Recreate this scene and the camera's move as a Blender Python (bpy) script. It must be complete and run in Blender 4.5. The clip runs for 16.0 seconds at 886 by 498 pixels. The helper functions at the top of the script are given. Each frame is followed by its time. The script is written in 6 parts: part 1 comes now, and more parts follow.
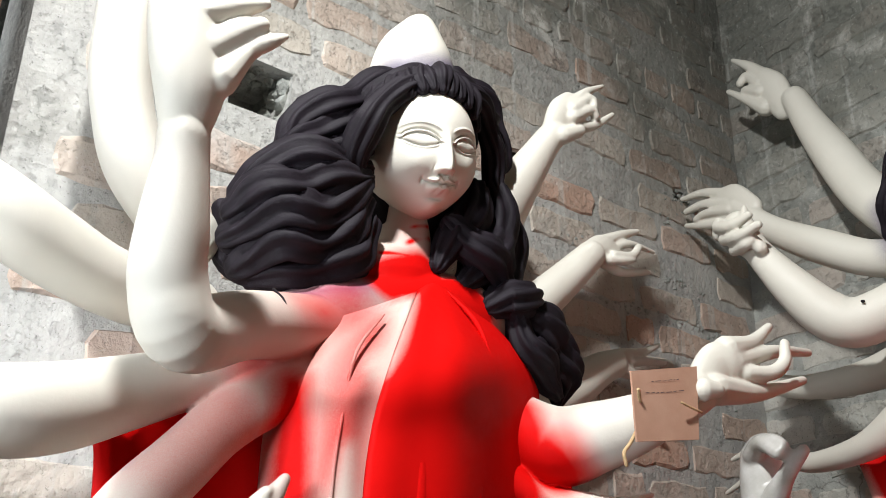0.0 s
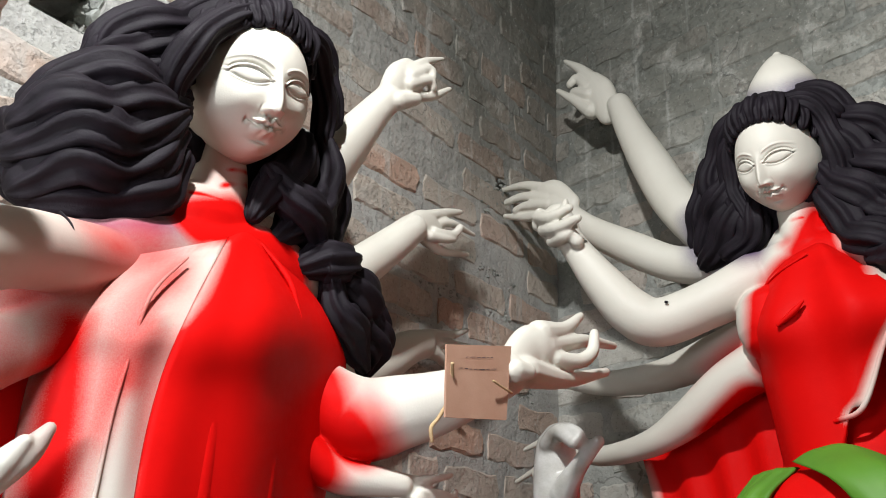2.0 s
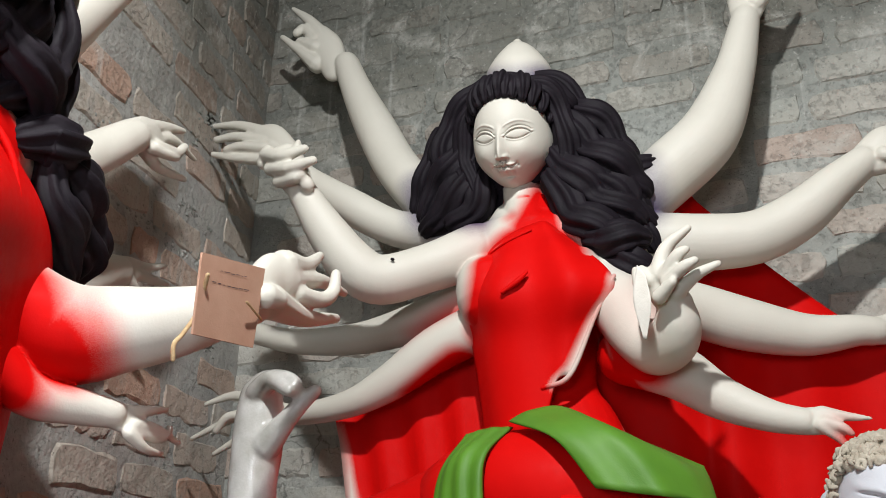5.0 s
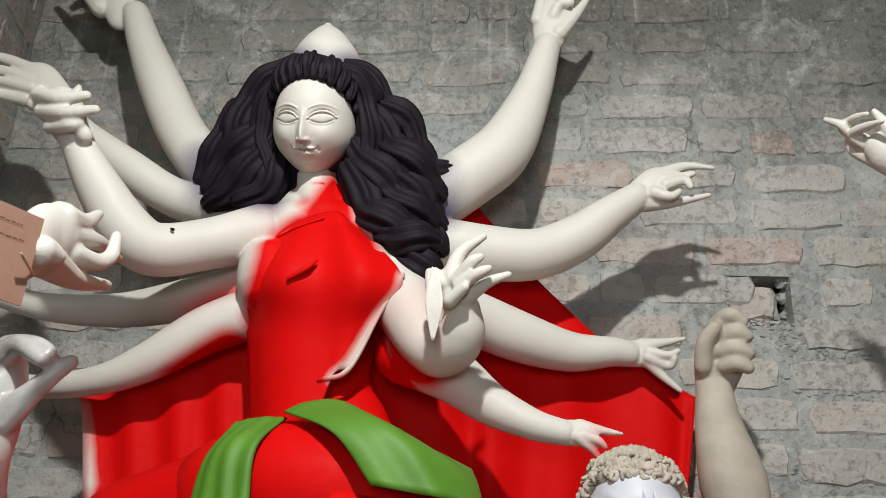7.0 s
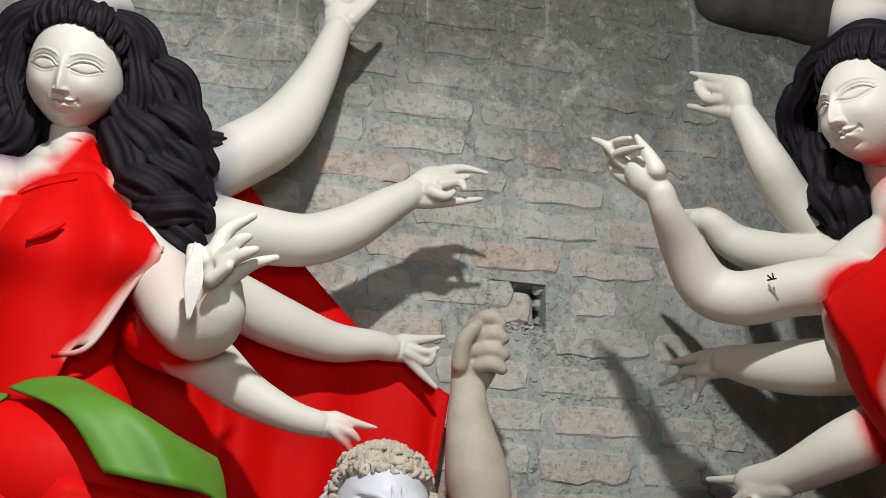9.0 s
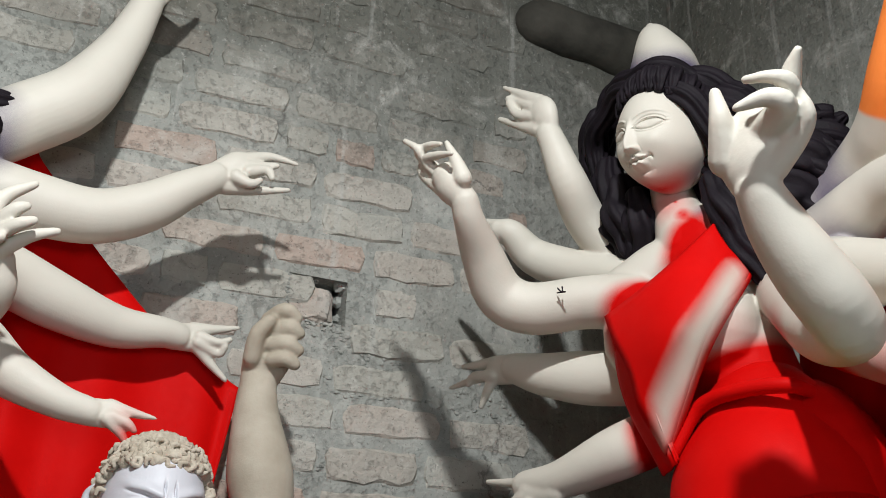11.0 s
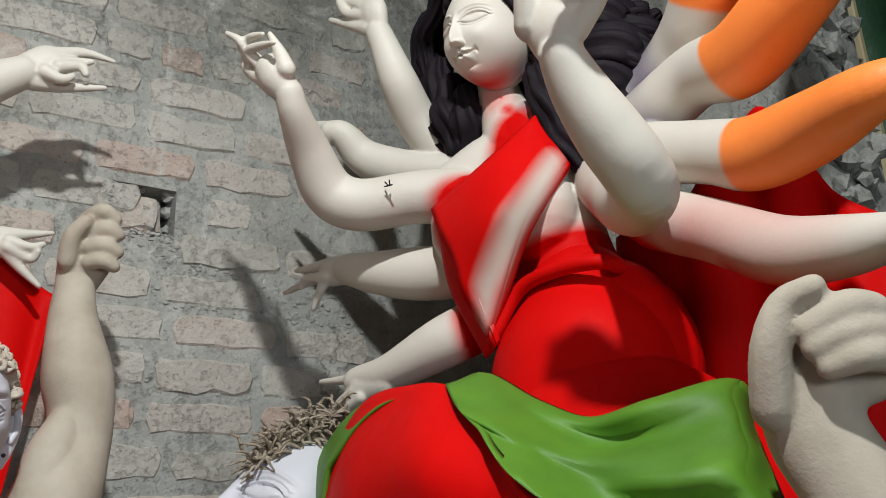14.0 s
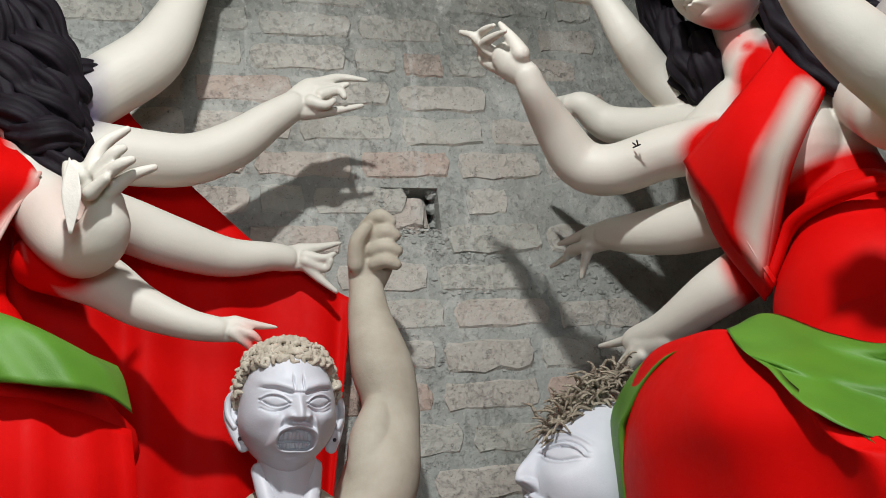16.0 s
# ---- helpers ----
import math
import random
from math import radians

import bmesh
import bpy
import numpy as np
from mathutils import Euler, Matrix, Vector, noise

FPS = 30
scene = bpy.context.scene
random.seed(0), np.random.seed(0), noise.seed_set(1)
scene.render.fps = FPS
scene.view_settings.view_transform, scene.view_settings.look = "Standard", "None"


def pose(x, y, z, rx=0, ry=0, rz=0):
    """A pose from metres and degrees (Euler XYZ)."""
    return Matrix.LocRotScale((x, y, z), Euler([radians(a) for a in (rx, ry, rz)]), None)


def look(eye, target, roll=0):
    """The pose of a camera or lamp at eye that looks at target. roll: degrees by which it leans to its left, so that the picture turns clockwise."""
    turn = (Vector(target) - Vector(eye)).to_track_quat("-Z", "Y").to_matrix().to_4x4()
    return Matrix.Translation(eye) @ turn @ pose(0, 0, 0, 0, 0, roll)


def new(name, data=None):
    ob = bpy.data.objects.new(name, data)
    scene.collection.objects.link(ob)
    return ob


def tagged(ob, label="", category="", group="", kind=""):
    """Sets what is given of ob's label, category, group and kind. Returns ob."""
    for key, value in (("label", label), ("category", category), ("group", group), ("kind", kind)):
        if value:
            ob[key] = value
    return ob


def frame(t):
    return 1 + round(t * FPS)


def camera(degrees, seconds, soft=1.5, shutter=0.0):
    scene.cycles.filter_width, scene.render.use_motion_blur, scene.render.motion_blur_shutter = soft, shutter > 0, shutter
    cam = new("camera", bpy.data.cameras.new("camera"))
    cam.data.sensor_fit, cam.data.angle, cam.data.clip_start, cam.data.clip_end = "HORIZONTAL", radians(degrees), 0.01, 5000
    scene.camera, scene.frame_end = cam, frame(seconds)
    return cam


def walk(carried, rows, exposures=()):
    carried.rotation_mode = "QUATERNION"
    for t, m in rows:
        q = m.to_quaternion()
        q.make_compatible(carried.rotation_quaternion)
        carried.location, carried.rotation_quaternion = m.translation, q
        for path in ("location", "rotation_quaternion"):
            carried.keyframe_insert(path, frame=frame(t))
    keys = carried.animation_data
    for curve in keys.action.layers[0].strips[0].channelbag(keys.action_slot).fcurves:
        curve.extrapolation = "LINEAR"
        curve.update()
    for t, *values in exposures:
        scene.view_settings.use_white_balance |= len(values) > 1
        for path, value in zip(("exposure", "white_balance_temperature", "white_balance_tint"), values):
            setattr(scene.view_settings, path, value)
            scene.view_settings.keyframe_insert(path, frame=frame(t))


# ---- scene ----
cam = camera(53.0, 16.0, 0.95)
PATH = [
    (0, (0.112, 0.065, 1.479), (-1.5, 0.992, 2.215), 0.8),
    (0.5, (0.074, 0.077, 1.467), (-1.48, 1.104, 2.194), 1.6),
    (1, (0.048, 0.081, 1.466), (-1.471, 1.166, 2.185), 1.4),
    (1.5, (0.028, 0.093, 1.466), (-1.398, 1.296, 2.187), 2.1),
    (2, (0.019, 0.105, 1.466), (-1.34, 1.381, 2.192), 2.3),
    (2.5, (0.002, 0.116, 1.463), (-1.299, 1.454, 2.18), 3.1),
    (3, (-0.019, 0.132, 1.459), (-1.229, 1.558, 2.169), 3.6),
    (5.5, (-0.265, 0.11, 1.402), (-0.797, 1.886, 2.153), 1.7),
    (6, (-0.293, 0.117, 1.408), (-0.673, 1.925, 2.176), 2.3),
    (6.5, (-0.312, 0.132, 1.41), (-0.571, 1.964, 2.169), 2.5),
    (7, (-0.317, 0.131, 1.406), (-0.451, 1.981, 2.154), 2.5),
    (7.5, (-0.318, 0.15, 1.411), (-0.273, 2.006, 2.155), 2.0),
    (8, (-0.32, 0.158, 1.414), (-0.175, 2.013, 2.147), 1.8),
    (8.5, (-0.323, 0.165, 1.414), (-0.052, 2.003, 2.155), 1.8),
    (11, (-0.298, 0.176, 1.414), (0.481, 1.854, 2.174), 1.7),
    (11.5, (-0.29, 0.182, 1.412), (0.617, 1.791, 2.179), 0.8),
    (12, (-0.283, 0.185, 1.417), (0.704, 1.748, 2.18), -0.1),
    (12.5, (-0.282, 0.192, 1.406), (0.766, 1.72, 2.157), -0.8),
    (13, (-0.271, 0.193, 1.375), (0.784, 1.726, 2.108), -1.4),
    (13.5, (-0.238, 0.197, 1.343), (0.811, 1.756, 2.027), -2.1),
    (14, (-0.216, 0.185, 1.317), (0.848, 1.746, 1.972), -2.4),
    (14.5, (-0.216, 0.178, 1.29), (0.822, 1.774, 1.901), -4.0),
    (15, (-0.194, 0.168, 1.293), (0.69, 1.87, 1.863), -4.7),
    (15.5, (-0.221, 0.144, 1.292), (0.473, 1.933, 1.856), -5.2),
    (16, (-0.255, 0.141, 1.287), (0.3, 1.951, 1.93), -5.8),
]
walk(cam, [(t, look(eye, target, roll)) for t, eye, target, roll in PATH])

# ---- light ----
world = bpy.data.worlds.new("world")
scene.world = world
world.use_nodes = True
world.node_tree.nodes["Background"].inputs[0].default_value = (0.75, 0.85, 1.0, 1)
world.node_tree.nodes["Background"].inputs[1].default_value = 0.02


def lamp(name, place, target, watts, size, colour, spread=180.0):
    data = bpy.data.lights.new(name, "AREA")
    data.shape, data.size, data.energy, data.color = "DISK", size, watts, colour
    data.spread = radians(spread)
    ob = new(name, data)
    ob.matrix_world = look(place, target)
    return ob


lamp("workshop_lamp", (-0.34, 0.06, 3.10), (-0.35, 1.0, 1.7), 80, 0.09, (0.97, 0.985, 1.0))
# soft unseen fill from behind, added to lift the left-hand statue and wall
lamp("far_fill", (-0.35, -1.7, 1.55), (-1.1, 0.8, 1.95), 40, 0.8, (0.86, 0.93, 1.0))
# added narrow fill with no source in the room, brightens the side-wall statue
lamp("side_fill", (0.2, -1.4, 1.75), (-1.50, 0.25, 1.75), 9, 0.5, (0.88, 0.93, 1.0), 50.0)
scene.view_settings.exposure = -0.42


# ---- materials ----
def nodes_of(name, rough=0.8):
    m = bpy.data.materials.new(name)
    m.use_nodes = True
    t = m.node_tree
    b = t.nodes["Principled BSDF"]
    b.inputs["Roughness"].default_value = rough
    return m, t, b


def add(t, kind, **values):
    n = t.nodes.new(kind)
    for k, v in values.items():
        n.inputs[k.replace("_", " ")].default_value = v
    return n


def coords(t, scale=1.0):
    c = t.nodes.new("ShaderNodeTexCoord")
    return c.outputs["Object"]


def noise_of(t, scale, detail=4.0, rough=0.55, vector=None, warp=0.0):
    n = add(t, "ShaderNodeTexNoise", Scale=scale, Detail=detail, Roughness=rough, Distortion=warp)
    t.links.new(vector or coords(t), n.inputs["Vector"])
    return n.outputs["Fac"]


def ramp(t, fac, stops):
    r = t.nodes.new("ShaderNodeValToRGB")
    e = r.color_ramp.elements
    while len(e) < len(stops):
        e.new(0.5)
    for el, (p, c) in zip(e, stops):
        el.position, el.color = p, (*c, 1) if len(c) == 3 else c
    t.links.new(fac, r.inputs[0])
    return r.outputs[0]


def mix(t, fac, a, b):
    n = t.nodes.new("ShaderNodeMix")
    n.data_type = "RGBA"
    for sock, v in ((n.inputs[0], fac), (n.inputs[6], a), (n.inputs[7], b)):
        if isinstance(v, (int, float)):
            sock.default_value = v
        elif isinstance(v, tuple):
            sock.default_value = (*v, 1)
        else:
            t.links.new(v, sock)
    return n.outputs[2]


def maths(t, op, a, b=0.0, clamp=False):
    n = t.nodes.new("ShaderNodeMath")
    n.operation, n.use_clamp = op, clamp
    for sock, v in zip(n.inputs, (a, b)):
        if isinstance(v, (int, float)):
            sock.default_value = v
        else:
            t.links.new(v, sock)
    return n.outputs[0]


def bump(t, b, height, strength, distance):
    n = add(t, "ShaderNodeBump", Strength=strength, Distance=distance)
    t.links.new(height, n.inputs["Height"])
    t.links.new(n.outputs[0], b.inputs["Normal"])


def statue_paint():
    """Cream primer with sprayed red, violet and orange, held in the colour layer 'paint'."""
    m, t, b = nodes_of("statue_paint", 0.55)
    a = t.nodes.new("ShaderNodeVertexColor")
    a.layer_name = "paint"
    s = t.nodes.new("ShaderNodeSeparateColor")
    t.links.new(a.outputs["Color"], s.inputs[0])
    big, fine = noise_of(t, 9, 3), noise_of(t, 650, 2)
    cream = mix(t, big, (0.55, 0.525, 0.45), (0.61, 0.585, 0.51))
    speck = maths(t, "MULTIPLY", maths(t, "SUBTRACT", fine, 0.5), 1.1)

    def mask(channel, loose):
        v = maths(t, "ADD", channel, maths(t, "MULTIPLY", speck, maths(t, "MULTIPLY", maths(t, "MULTIPLY", channel, maths(t, "SUBTRACT", 1.0, channel)), loose)), True)
        return v

    red = mix(t, noise_of(t, 14, 4), (0.50, 0.002, 0.002), (0.62, 0.004, 0.003))
    pink = ramp(t, mask(s.outputs[0], 1.3), [(0.0, (0, 0, 0)), (0.5, (0.66, 0.66, 0.66)), (0.8, (1, 1, 1))])
    c = mix(t, mask(s.outputs[1], 2.5), cream, (0.07, 0.05, 0.12))
    c = mix(t, mask(s.outputs[2], 0.6), c, mix(t, noise_of(t, 20, 4), (0.86, 0.20, 0.03), (0.95, 0.27, 0.05)))
    c = mix(t, pink, c, red)
    t.links.new(c, b.inputs["Base Color"])
    t.links.new(maths(t, "SUBTRACT", 0.42, maths(t, "MULTIPLY", pink, 0.36)), b.inputs["Specular IOR Level"])
    t.links.new(maths(t, "ADD", 0.42, maths(t, "MULTIPLY", noise_of(t, 60, 3), 0.3)), b.inputs["Roughness"])
    bump(t, b, maths(t, "ADD", maths(t, "MULTIPLY", noise_of(t, 25, 4), 1.0), maths(t, "MULTIPLY", noise_of(t, 300, 3), 0.25)), 0.2, 0.004)
    return m


def plain(name, dark, light, rough, scale=20, fine=250, depth=0.003, strength=0.4):
    m, t, b = nodes_of(name, rough)
    c = mix(t, ramp(t, noise_of(t, scale, 5), [(0.3, (0, 0, 0)), (0.7, (1, 1, 1))]), dark, light)
    t.links.new(c, b.inputs["Base Color"])
    bump(t, b, maths(t, "ADD", noise_of(t, scale * 2, 4), maths(t, "MULTIPLY", noise_of(t, fine, 3), 0.4)), strength, depth)
    return m


def masonry(name, object_vary, stops, grey, smear_from, smear_to, rough=0.9):
    """Brick or mortar under a thin, uneven smear of cement, with damp above and pale lime runs."""
    m, t, b = nodes_of(name, rough)
    geo = t.nodes.new("ShaderNodeNewGeometry")
    pos = geo.outputs["Position"]
    info = t.nodes.new("ShaderNodeObjectInfo")
    base = ramp(t, info.outputs["Random"] if object_vary else noise_of(t, 6, 3, vector=pos), stops)
    base = mix(t, maths(t, "MULTIPLY", noise_of(t, 45, 5, vector=pos), 0.3), base, (0.26, 0.21, 0.17))
    cement = mix(t, noise_of(t, 12, 6, 0.65, vector=pos), tuple(0.58 * v for v in grey), tuple(1.35 * v for v in grey))
    smear = ramp(t, maths(t, "ADD", noise_of(t, 3.2, 4, 0.5, vector=pos, warp=0.3), maths(t, "MULTIPLY", info.outputs["Random"], 0.22 if object_vary else 0.0)), [(smear_from, (1, 1, 1)), (smear_to, (0.12, 0.12, 0.12))])
    c = mix(t, smear, base, cement)
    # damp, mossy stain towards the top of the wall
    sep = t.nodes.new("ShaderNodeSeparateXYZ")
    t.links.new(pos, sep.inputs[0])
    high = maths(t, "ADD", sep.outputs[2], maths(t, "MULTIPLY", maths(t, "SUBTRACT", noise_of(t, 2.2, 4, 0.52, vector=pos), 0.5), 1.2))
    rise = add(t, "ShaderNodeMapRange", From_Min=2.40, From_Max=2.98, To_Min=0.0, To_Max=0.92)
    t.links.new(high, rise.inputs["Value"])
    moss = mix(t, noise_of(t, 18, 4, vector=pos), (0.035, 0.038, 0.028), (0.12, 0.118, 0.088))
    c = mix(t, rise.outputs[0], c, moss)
    # lime runs: noise drawn out along z
    vm = t.nodes.new("ShaderNodeVectorMath")
    vm.operation = "MULTIPLY"
    vm.inputs[1].default_value = (1, 1, 0.045)
    t.links.new(pos, vm.inputs[0])
    runs = ramp(t, noise_of(t, 26, 3, vector=vm.outputs[0]), [(0.60, (0, 0, 0)), (0.70, (1, 1, 1))])
    c = mix(t, maths(t, "MULTIPLY", runs, maths(t, "MULTIPLY", noise_of(t, 5, 3, vector=pos), 0.85)), c, (0.50, 0.50, 0.46))
    c = mix(t, maths(t, "MULTIPLY", noise_of(t, 1.6, 4, 0.5, vector=pos, warp=0.4), 0.5), c, mix(t, noise_of(t, 30, 4, vector=pos), (0.20, 0.205, 0.18), (0.34, 0.34, 0.31)))
    # blotches: grime and washed-out lime
    c = mix(t, ramp(t, noise_of(t, 6.5, 8, 0.68, vector=pos, warp=0.6), [(0.32, (0.32, 0.32, 0.32)), (0.46, (0, 0, 0))]), c, (0.14, 0.142, 0.12))
    c = mix(t, ramp(t, noise_of(t, 9, 8, 0.66, vector=pos, warp=0.5), [(0.54, (0, 0, 0)), (0.70, (0.55, 0.55, 0.55))]), c, (0.52, 0.51, 0.46))
    # hairline cracks and dark specks
    bend = t.nodes.new("ShaderNodeVectorMath")
    bend.operation = "ADD"
    wob = add(t, "ShaderNodeTexNoise", Scale=7.0, Detail=5.0, Roughness=0.6)
    t.links.new(pos, wob.inputs["Vector"])
    small = t.nodes.new("ShaderNodeVectorMath")
    small.operation = "SCALE"
    small.inputs[3].default_value = 0.22
    t.links.new(wob.outputs["Color"], small.inputs[0])
    t.links.new(pos, bend.inputs[0])
    t.links.new(small.outputs[0], bend.inputs[1])
    vor = add(t, "ShaderNodeTexVoronoi", Scale=3.4)
    vor.feature = "DISTANCE_TO_EDGE"
    t.links.new(bend.outputs[0], vor.inputs["Vector"])
    crack = maths(t, "MULTIPLY", ramp(t, vor.outputs["Distance"], [(0.0, (1, 1, 1)), (0.020, (0, 0, 0))]), ramp(t, noise_of(t, 2.7, 3, vector=pos), [(0.56, (0, 0, 0)), (0.64, (0.7, 0.7, 0.7))]))
    specks = ramp(t, noise_of(t, 130, 4, 0.7, vector=pos), [(0.30, (0.75, 0.75, 0.75)), (0.40, (0, 0, 0))])
    c = mix(t, maths(t, "MULTIPLY", maths(t, "MAXIMUM", crack, specks), 0.85), c, (0.055, 0.05, 0.045))
    c = mix(t, ramp(t, noise_of(t, 70, 5, 0.7, vector=pos), [(0.58, (0, 0, 0)), (0.72, (0.45, 0.45, 0.45))]), c, (0.60, 0.585, 0.54))
    t.links.new(c, b.inputs["Base Color"])
    patch = maths(t, "MULTIPLY", maths(t, "SUBTRACT", noise_of(t, 4.5, 4, vector=pos, warp=0.3), 0.5), 0.3)
    pits = ramp(t, maths(t, "ADD", noise_of(t, 52, 6, 0.75, vector=pos), patch), [(0.30, (0, 0, 0)), (0.46, (1, 1, 1))])
    h = maths(t, "ADD", maths(t, "MULTIPLY", noise_of(t, 90, 4, 0.6, vector=pos), 0.5), maths(t, "MULTIPLY", pits, 0.3))
    bump(t, b, maths(t, "ADD", h, maths(t, "MULTIPLY", noise_of(t, 12, 3, vector=pos), 1.2)), 0.85, 0.010)
    return m


PAINT = statue_paint()
HAIR = plain("black_hair_paint", (0.0045, 0.0028, 0.005), (0.010, 0.0065, 0.0105), 0.7, 30, 300, 0.003)
HAIR.node_tree.nodes["Principled BSDF"].inputs["Specular IOR Level"].default_value = 0.22
GREEN = plain("green_cloth_paint", (0.055, 0.16, 0.008), (0.09, 0.24, 0.012), 0.6, 8, 500, 0.002)
CLAY = plain("grey_clay", (0.33, 0.29, 0.22), (0.45, 0.41, 0.33), 0.75, 12, 260, 0.003)
PALE_CLAY = plain("primed_clay", (0.47, 0.49, 0.53), (0.56, 0.57, 0.60), 0.5, 10, 260, 0.002)
WET_CLAY = plain("wet_clay", (0.38, 0.37, 0.32), (0.64, 0.63, 0.60), 0.2, 14, 200, 0.003)
STRAW = plain("straw_clay", (0.16, 0.12, 0.08), (0.48, 0.42, 0.32), 0.95, 60, 300, 0.010, 0.9)
CURLS = plain("dry_clay_curls", (0.34, 0.29, 0.22), (0.52, 0.47, 0.38), 0.95, 40, 300, 0.004, 0.7)
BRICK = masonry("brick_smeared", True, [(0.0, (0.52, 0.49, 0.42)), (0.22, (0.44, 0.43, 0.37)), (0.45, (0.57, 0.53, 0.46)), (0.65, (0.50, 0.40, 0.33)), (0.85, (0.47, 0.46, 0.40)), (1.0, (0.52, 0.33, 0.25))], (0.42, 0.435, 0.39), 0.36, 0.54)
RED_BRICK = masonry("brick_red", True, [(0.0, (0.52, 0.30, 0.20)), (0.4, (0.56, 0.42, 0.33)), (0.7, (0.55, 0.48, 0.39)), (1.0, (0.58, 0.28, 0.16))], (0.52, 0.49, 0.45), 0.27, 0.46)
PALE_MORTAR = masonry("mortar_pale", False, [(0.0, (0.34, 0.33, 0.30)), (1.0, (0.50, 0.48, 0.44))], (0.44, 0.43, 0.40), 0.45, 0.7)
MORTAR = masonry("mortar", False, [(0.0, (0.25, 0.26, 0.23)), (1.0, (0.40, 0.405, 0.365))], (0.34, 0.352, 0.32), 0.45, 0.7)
FLOOR = plain("earth_floor", (0.14, 0.11, 0.09), (0.22, 0.18, 0.15), 0.95, 5, 120, 0.01)
CEIL = plain("ceiling_concrete", (0.20, 0.20, 0.18), (0.28, 0.27, 0.25), 0.9, 4, 120, 0.006)
CARD = plain("brown_card", (0.36, 0.20, 0.13), (0.42, 0.25, 0.17), 0.8, 25, 400, 0.001)
INK = plain("ink", (0.03, 0.02, 0.03), (0.06, 0.04, 0.05), 0.7)
STRING = plain("jute_string", (0.42, 0.28, 0.14), (0.55, 0.40, 0.22), 0.9, 80, 500)
WOOD = plain("old_wood", (0.09, 0.045, 0.03), (0.17, 0.09, 0.06), 0.8, 12, 160, 0.006)
BAMBOO = plain("bamboo", (0.42, 0.35, 0.20), (0.55, 0.47, 0.28), 0.6, 10, 200)
SHEET = plain("green_sheet", (0.02, 0.07, 0.035), (0.05, 0.13, 0.06), 0.5, 6, 90, 0.01)
PIPE = plain("grey_pipe", (0.45, 0.47, 0.47), (0.55, 0.57, 0.57), 0.45, 10)


# ---- building tools ----
def finish(bm, name, materials, smooth=True):
    me = bpy.data.meshes.new(name)
    bmesh.ops.recalc_face_normals(bm, faces=bm.faces)
    bm.to_mesh(me)
    bm.free()
    for m in materials:
        me.materials.append(m)
    me.polygons.foreach_set("use_smooth", [smooth] * len(me.polygons))
    return me


def part(name, bm, material, parent, label="", smooth=False):
    ob = new(name, finish(bm, name, [material], smooth))
    ob.parent = parent
    if label:
        ob["label"] = label
    return ob


def box(bm, lo, hi, bevel=0.0, jitter=0.0):
    vs = [bm.verts.new((x, y, z)) for x in (lo[0], hi[0]) for y in (lo[1], hi[1]) for z in (lo[2], hi[2])]
    fs = [bm.faces.new([vs[i] for i in f]) for f in ((0, 1, 3, 2), (4, 6, 7, 5), (0, 4, 5, 1), (2, 3, 7, 6), (0, 2, 6, 4), (1, 5, 7, 3))]
    if bevel:
        es = list({e for f in fs for e in f.edges})
        bmesh.ops.bevel(bm, geom=es, offset=bevel, segments=1, profile=0.5, affect="EDGES")
    if jitter:
        for v in bm.verts:
            v.co += Vector([random.uniform(-jitter, jitter) for _ in range(3)])
    return bm


def spline(points, sub):
    """A smooth run through points of any number of columns."""
    p = [np.array(q, float) for q in points]
    if len(p) == 2:
        return [p[0] + (p[1] - p[0]) * k / sub for k in range(sub + 1)]
    p = [2 * p[0] - p[1], *p, 2 * p[-1] - p[-2]]
    out = []
    for a, b, c, d in zip(p, p[1:], p[2:], p[3:]):
        for k in range(sub):
            s = k / sub
            out.append(0.5 * (2 * b + (c - a) * s + (2 * a - 5 * b + 4 * c - d) * s * s + (3 * b - a - 3 * c + d) * s ** 3))
    return out + [p[-2]]


def tube(bm, points, mat=0, seg=14, sub=5, deep=1.0, ripple=0.0, lobes=7, twist=0.0, caps=True):
    """A limb, finger or lock through points (across, towards the room, height, radius). deep: its depth over its width."""
    run = spline(points, sub)
    at = [Vector((q[0], -q[1], q[2])) for q in run]
    rad = [max(float(q[3]), 0.0015) for q in run]
    if caps:
        for end, nxt in ((0, 1), (-1, -2)):
            way = (at[end] - at[nxt]).normalized()
            r = rad[end]
            extra = [(at[end] + way * r * s, r * math.sqrt(max(1 - s * s, 0.02))) for s in (0.45, 0.8, 0.98)]
            if end == 0:
                at, rad = [e[0] for e in extra[::-1]] + at, [e[1] for e in extra[::-1]] + rad
            else:
                at, rad = at + [e[0] for e in extra], rad + [e[1] for e in extra]
    way = (at[1] - at[0]).normalized()
    side = way.orthogonal().normalized()
    rings = []
    for i, (p, r) in enumerate(zip(at, rad)):
        w = (at[min(i + 1, len(at) - 1)] - at[max(i - 1, 0)]).normalized()
        side = (side - w * side.dot(w)).normalized()
        other = w.cross(side)
        ring = []
        for k in range(seg):
            a = 2 * math.pi * k / seg
            rr = r * (1 + ripple * math.cos(lobes * a + twist * i))
            o = (side * math.cos(a) + other * math.sin(a)) * rr
            o.y *= deep
            ring.append(bm.verts.new(p + o))
        rings.append(ring)
    for a, b in zip(rings, rings[1:]):
        for k in range(seg):
            bm.faces.new((a[k], a[(k + 1) % seg], b[(k + 1) % seg], b[k])).material_index = mat
    bm.faces.new(rings[0][::-1]).material_index = mat
    bm.faces.new(rings[-1]).material_index = mat


def limb(bm, points, deep=1.0):
    tube(bm, points, 0, 36, 6, deep)


def digits(bm, *fingers):
    for f in fingers:
        tube(bm, f, 0, 10, 4)


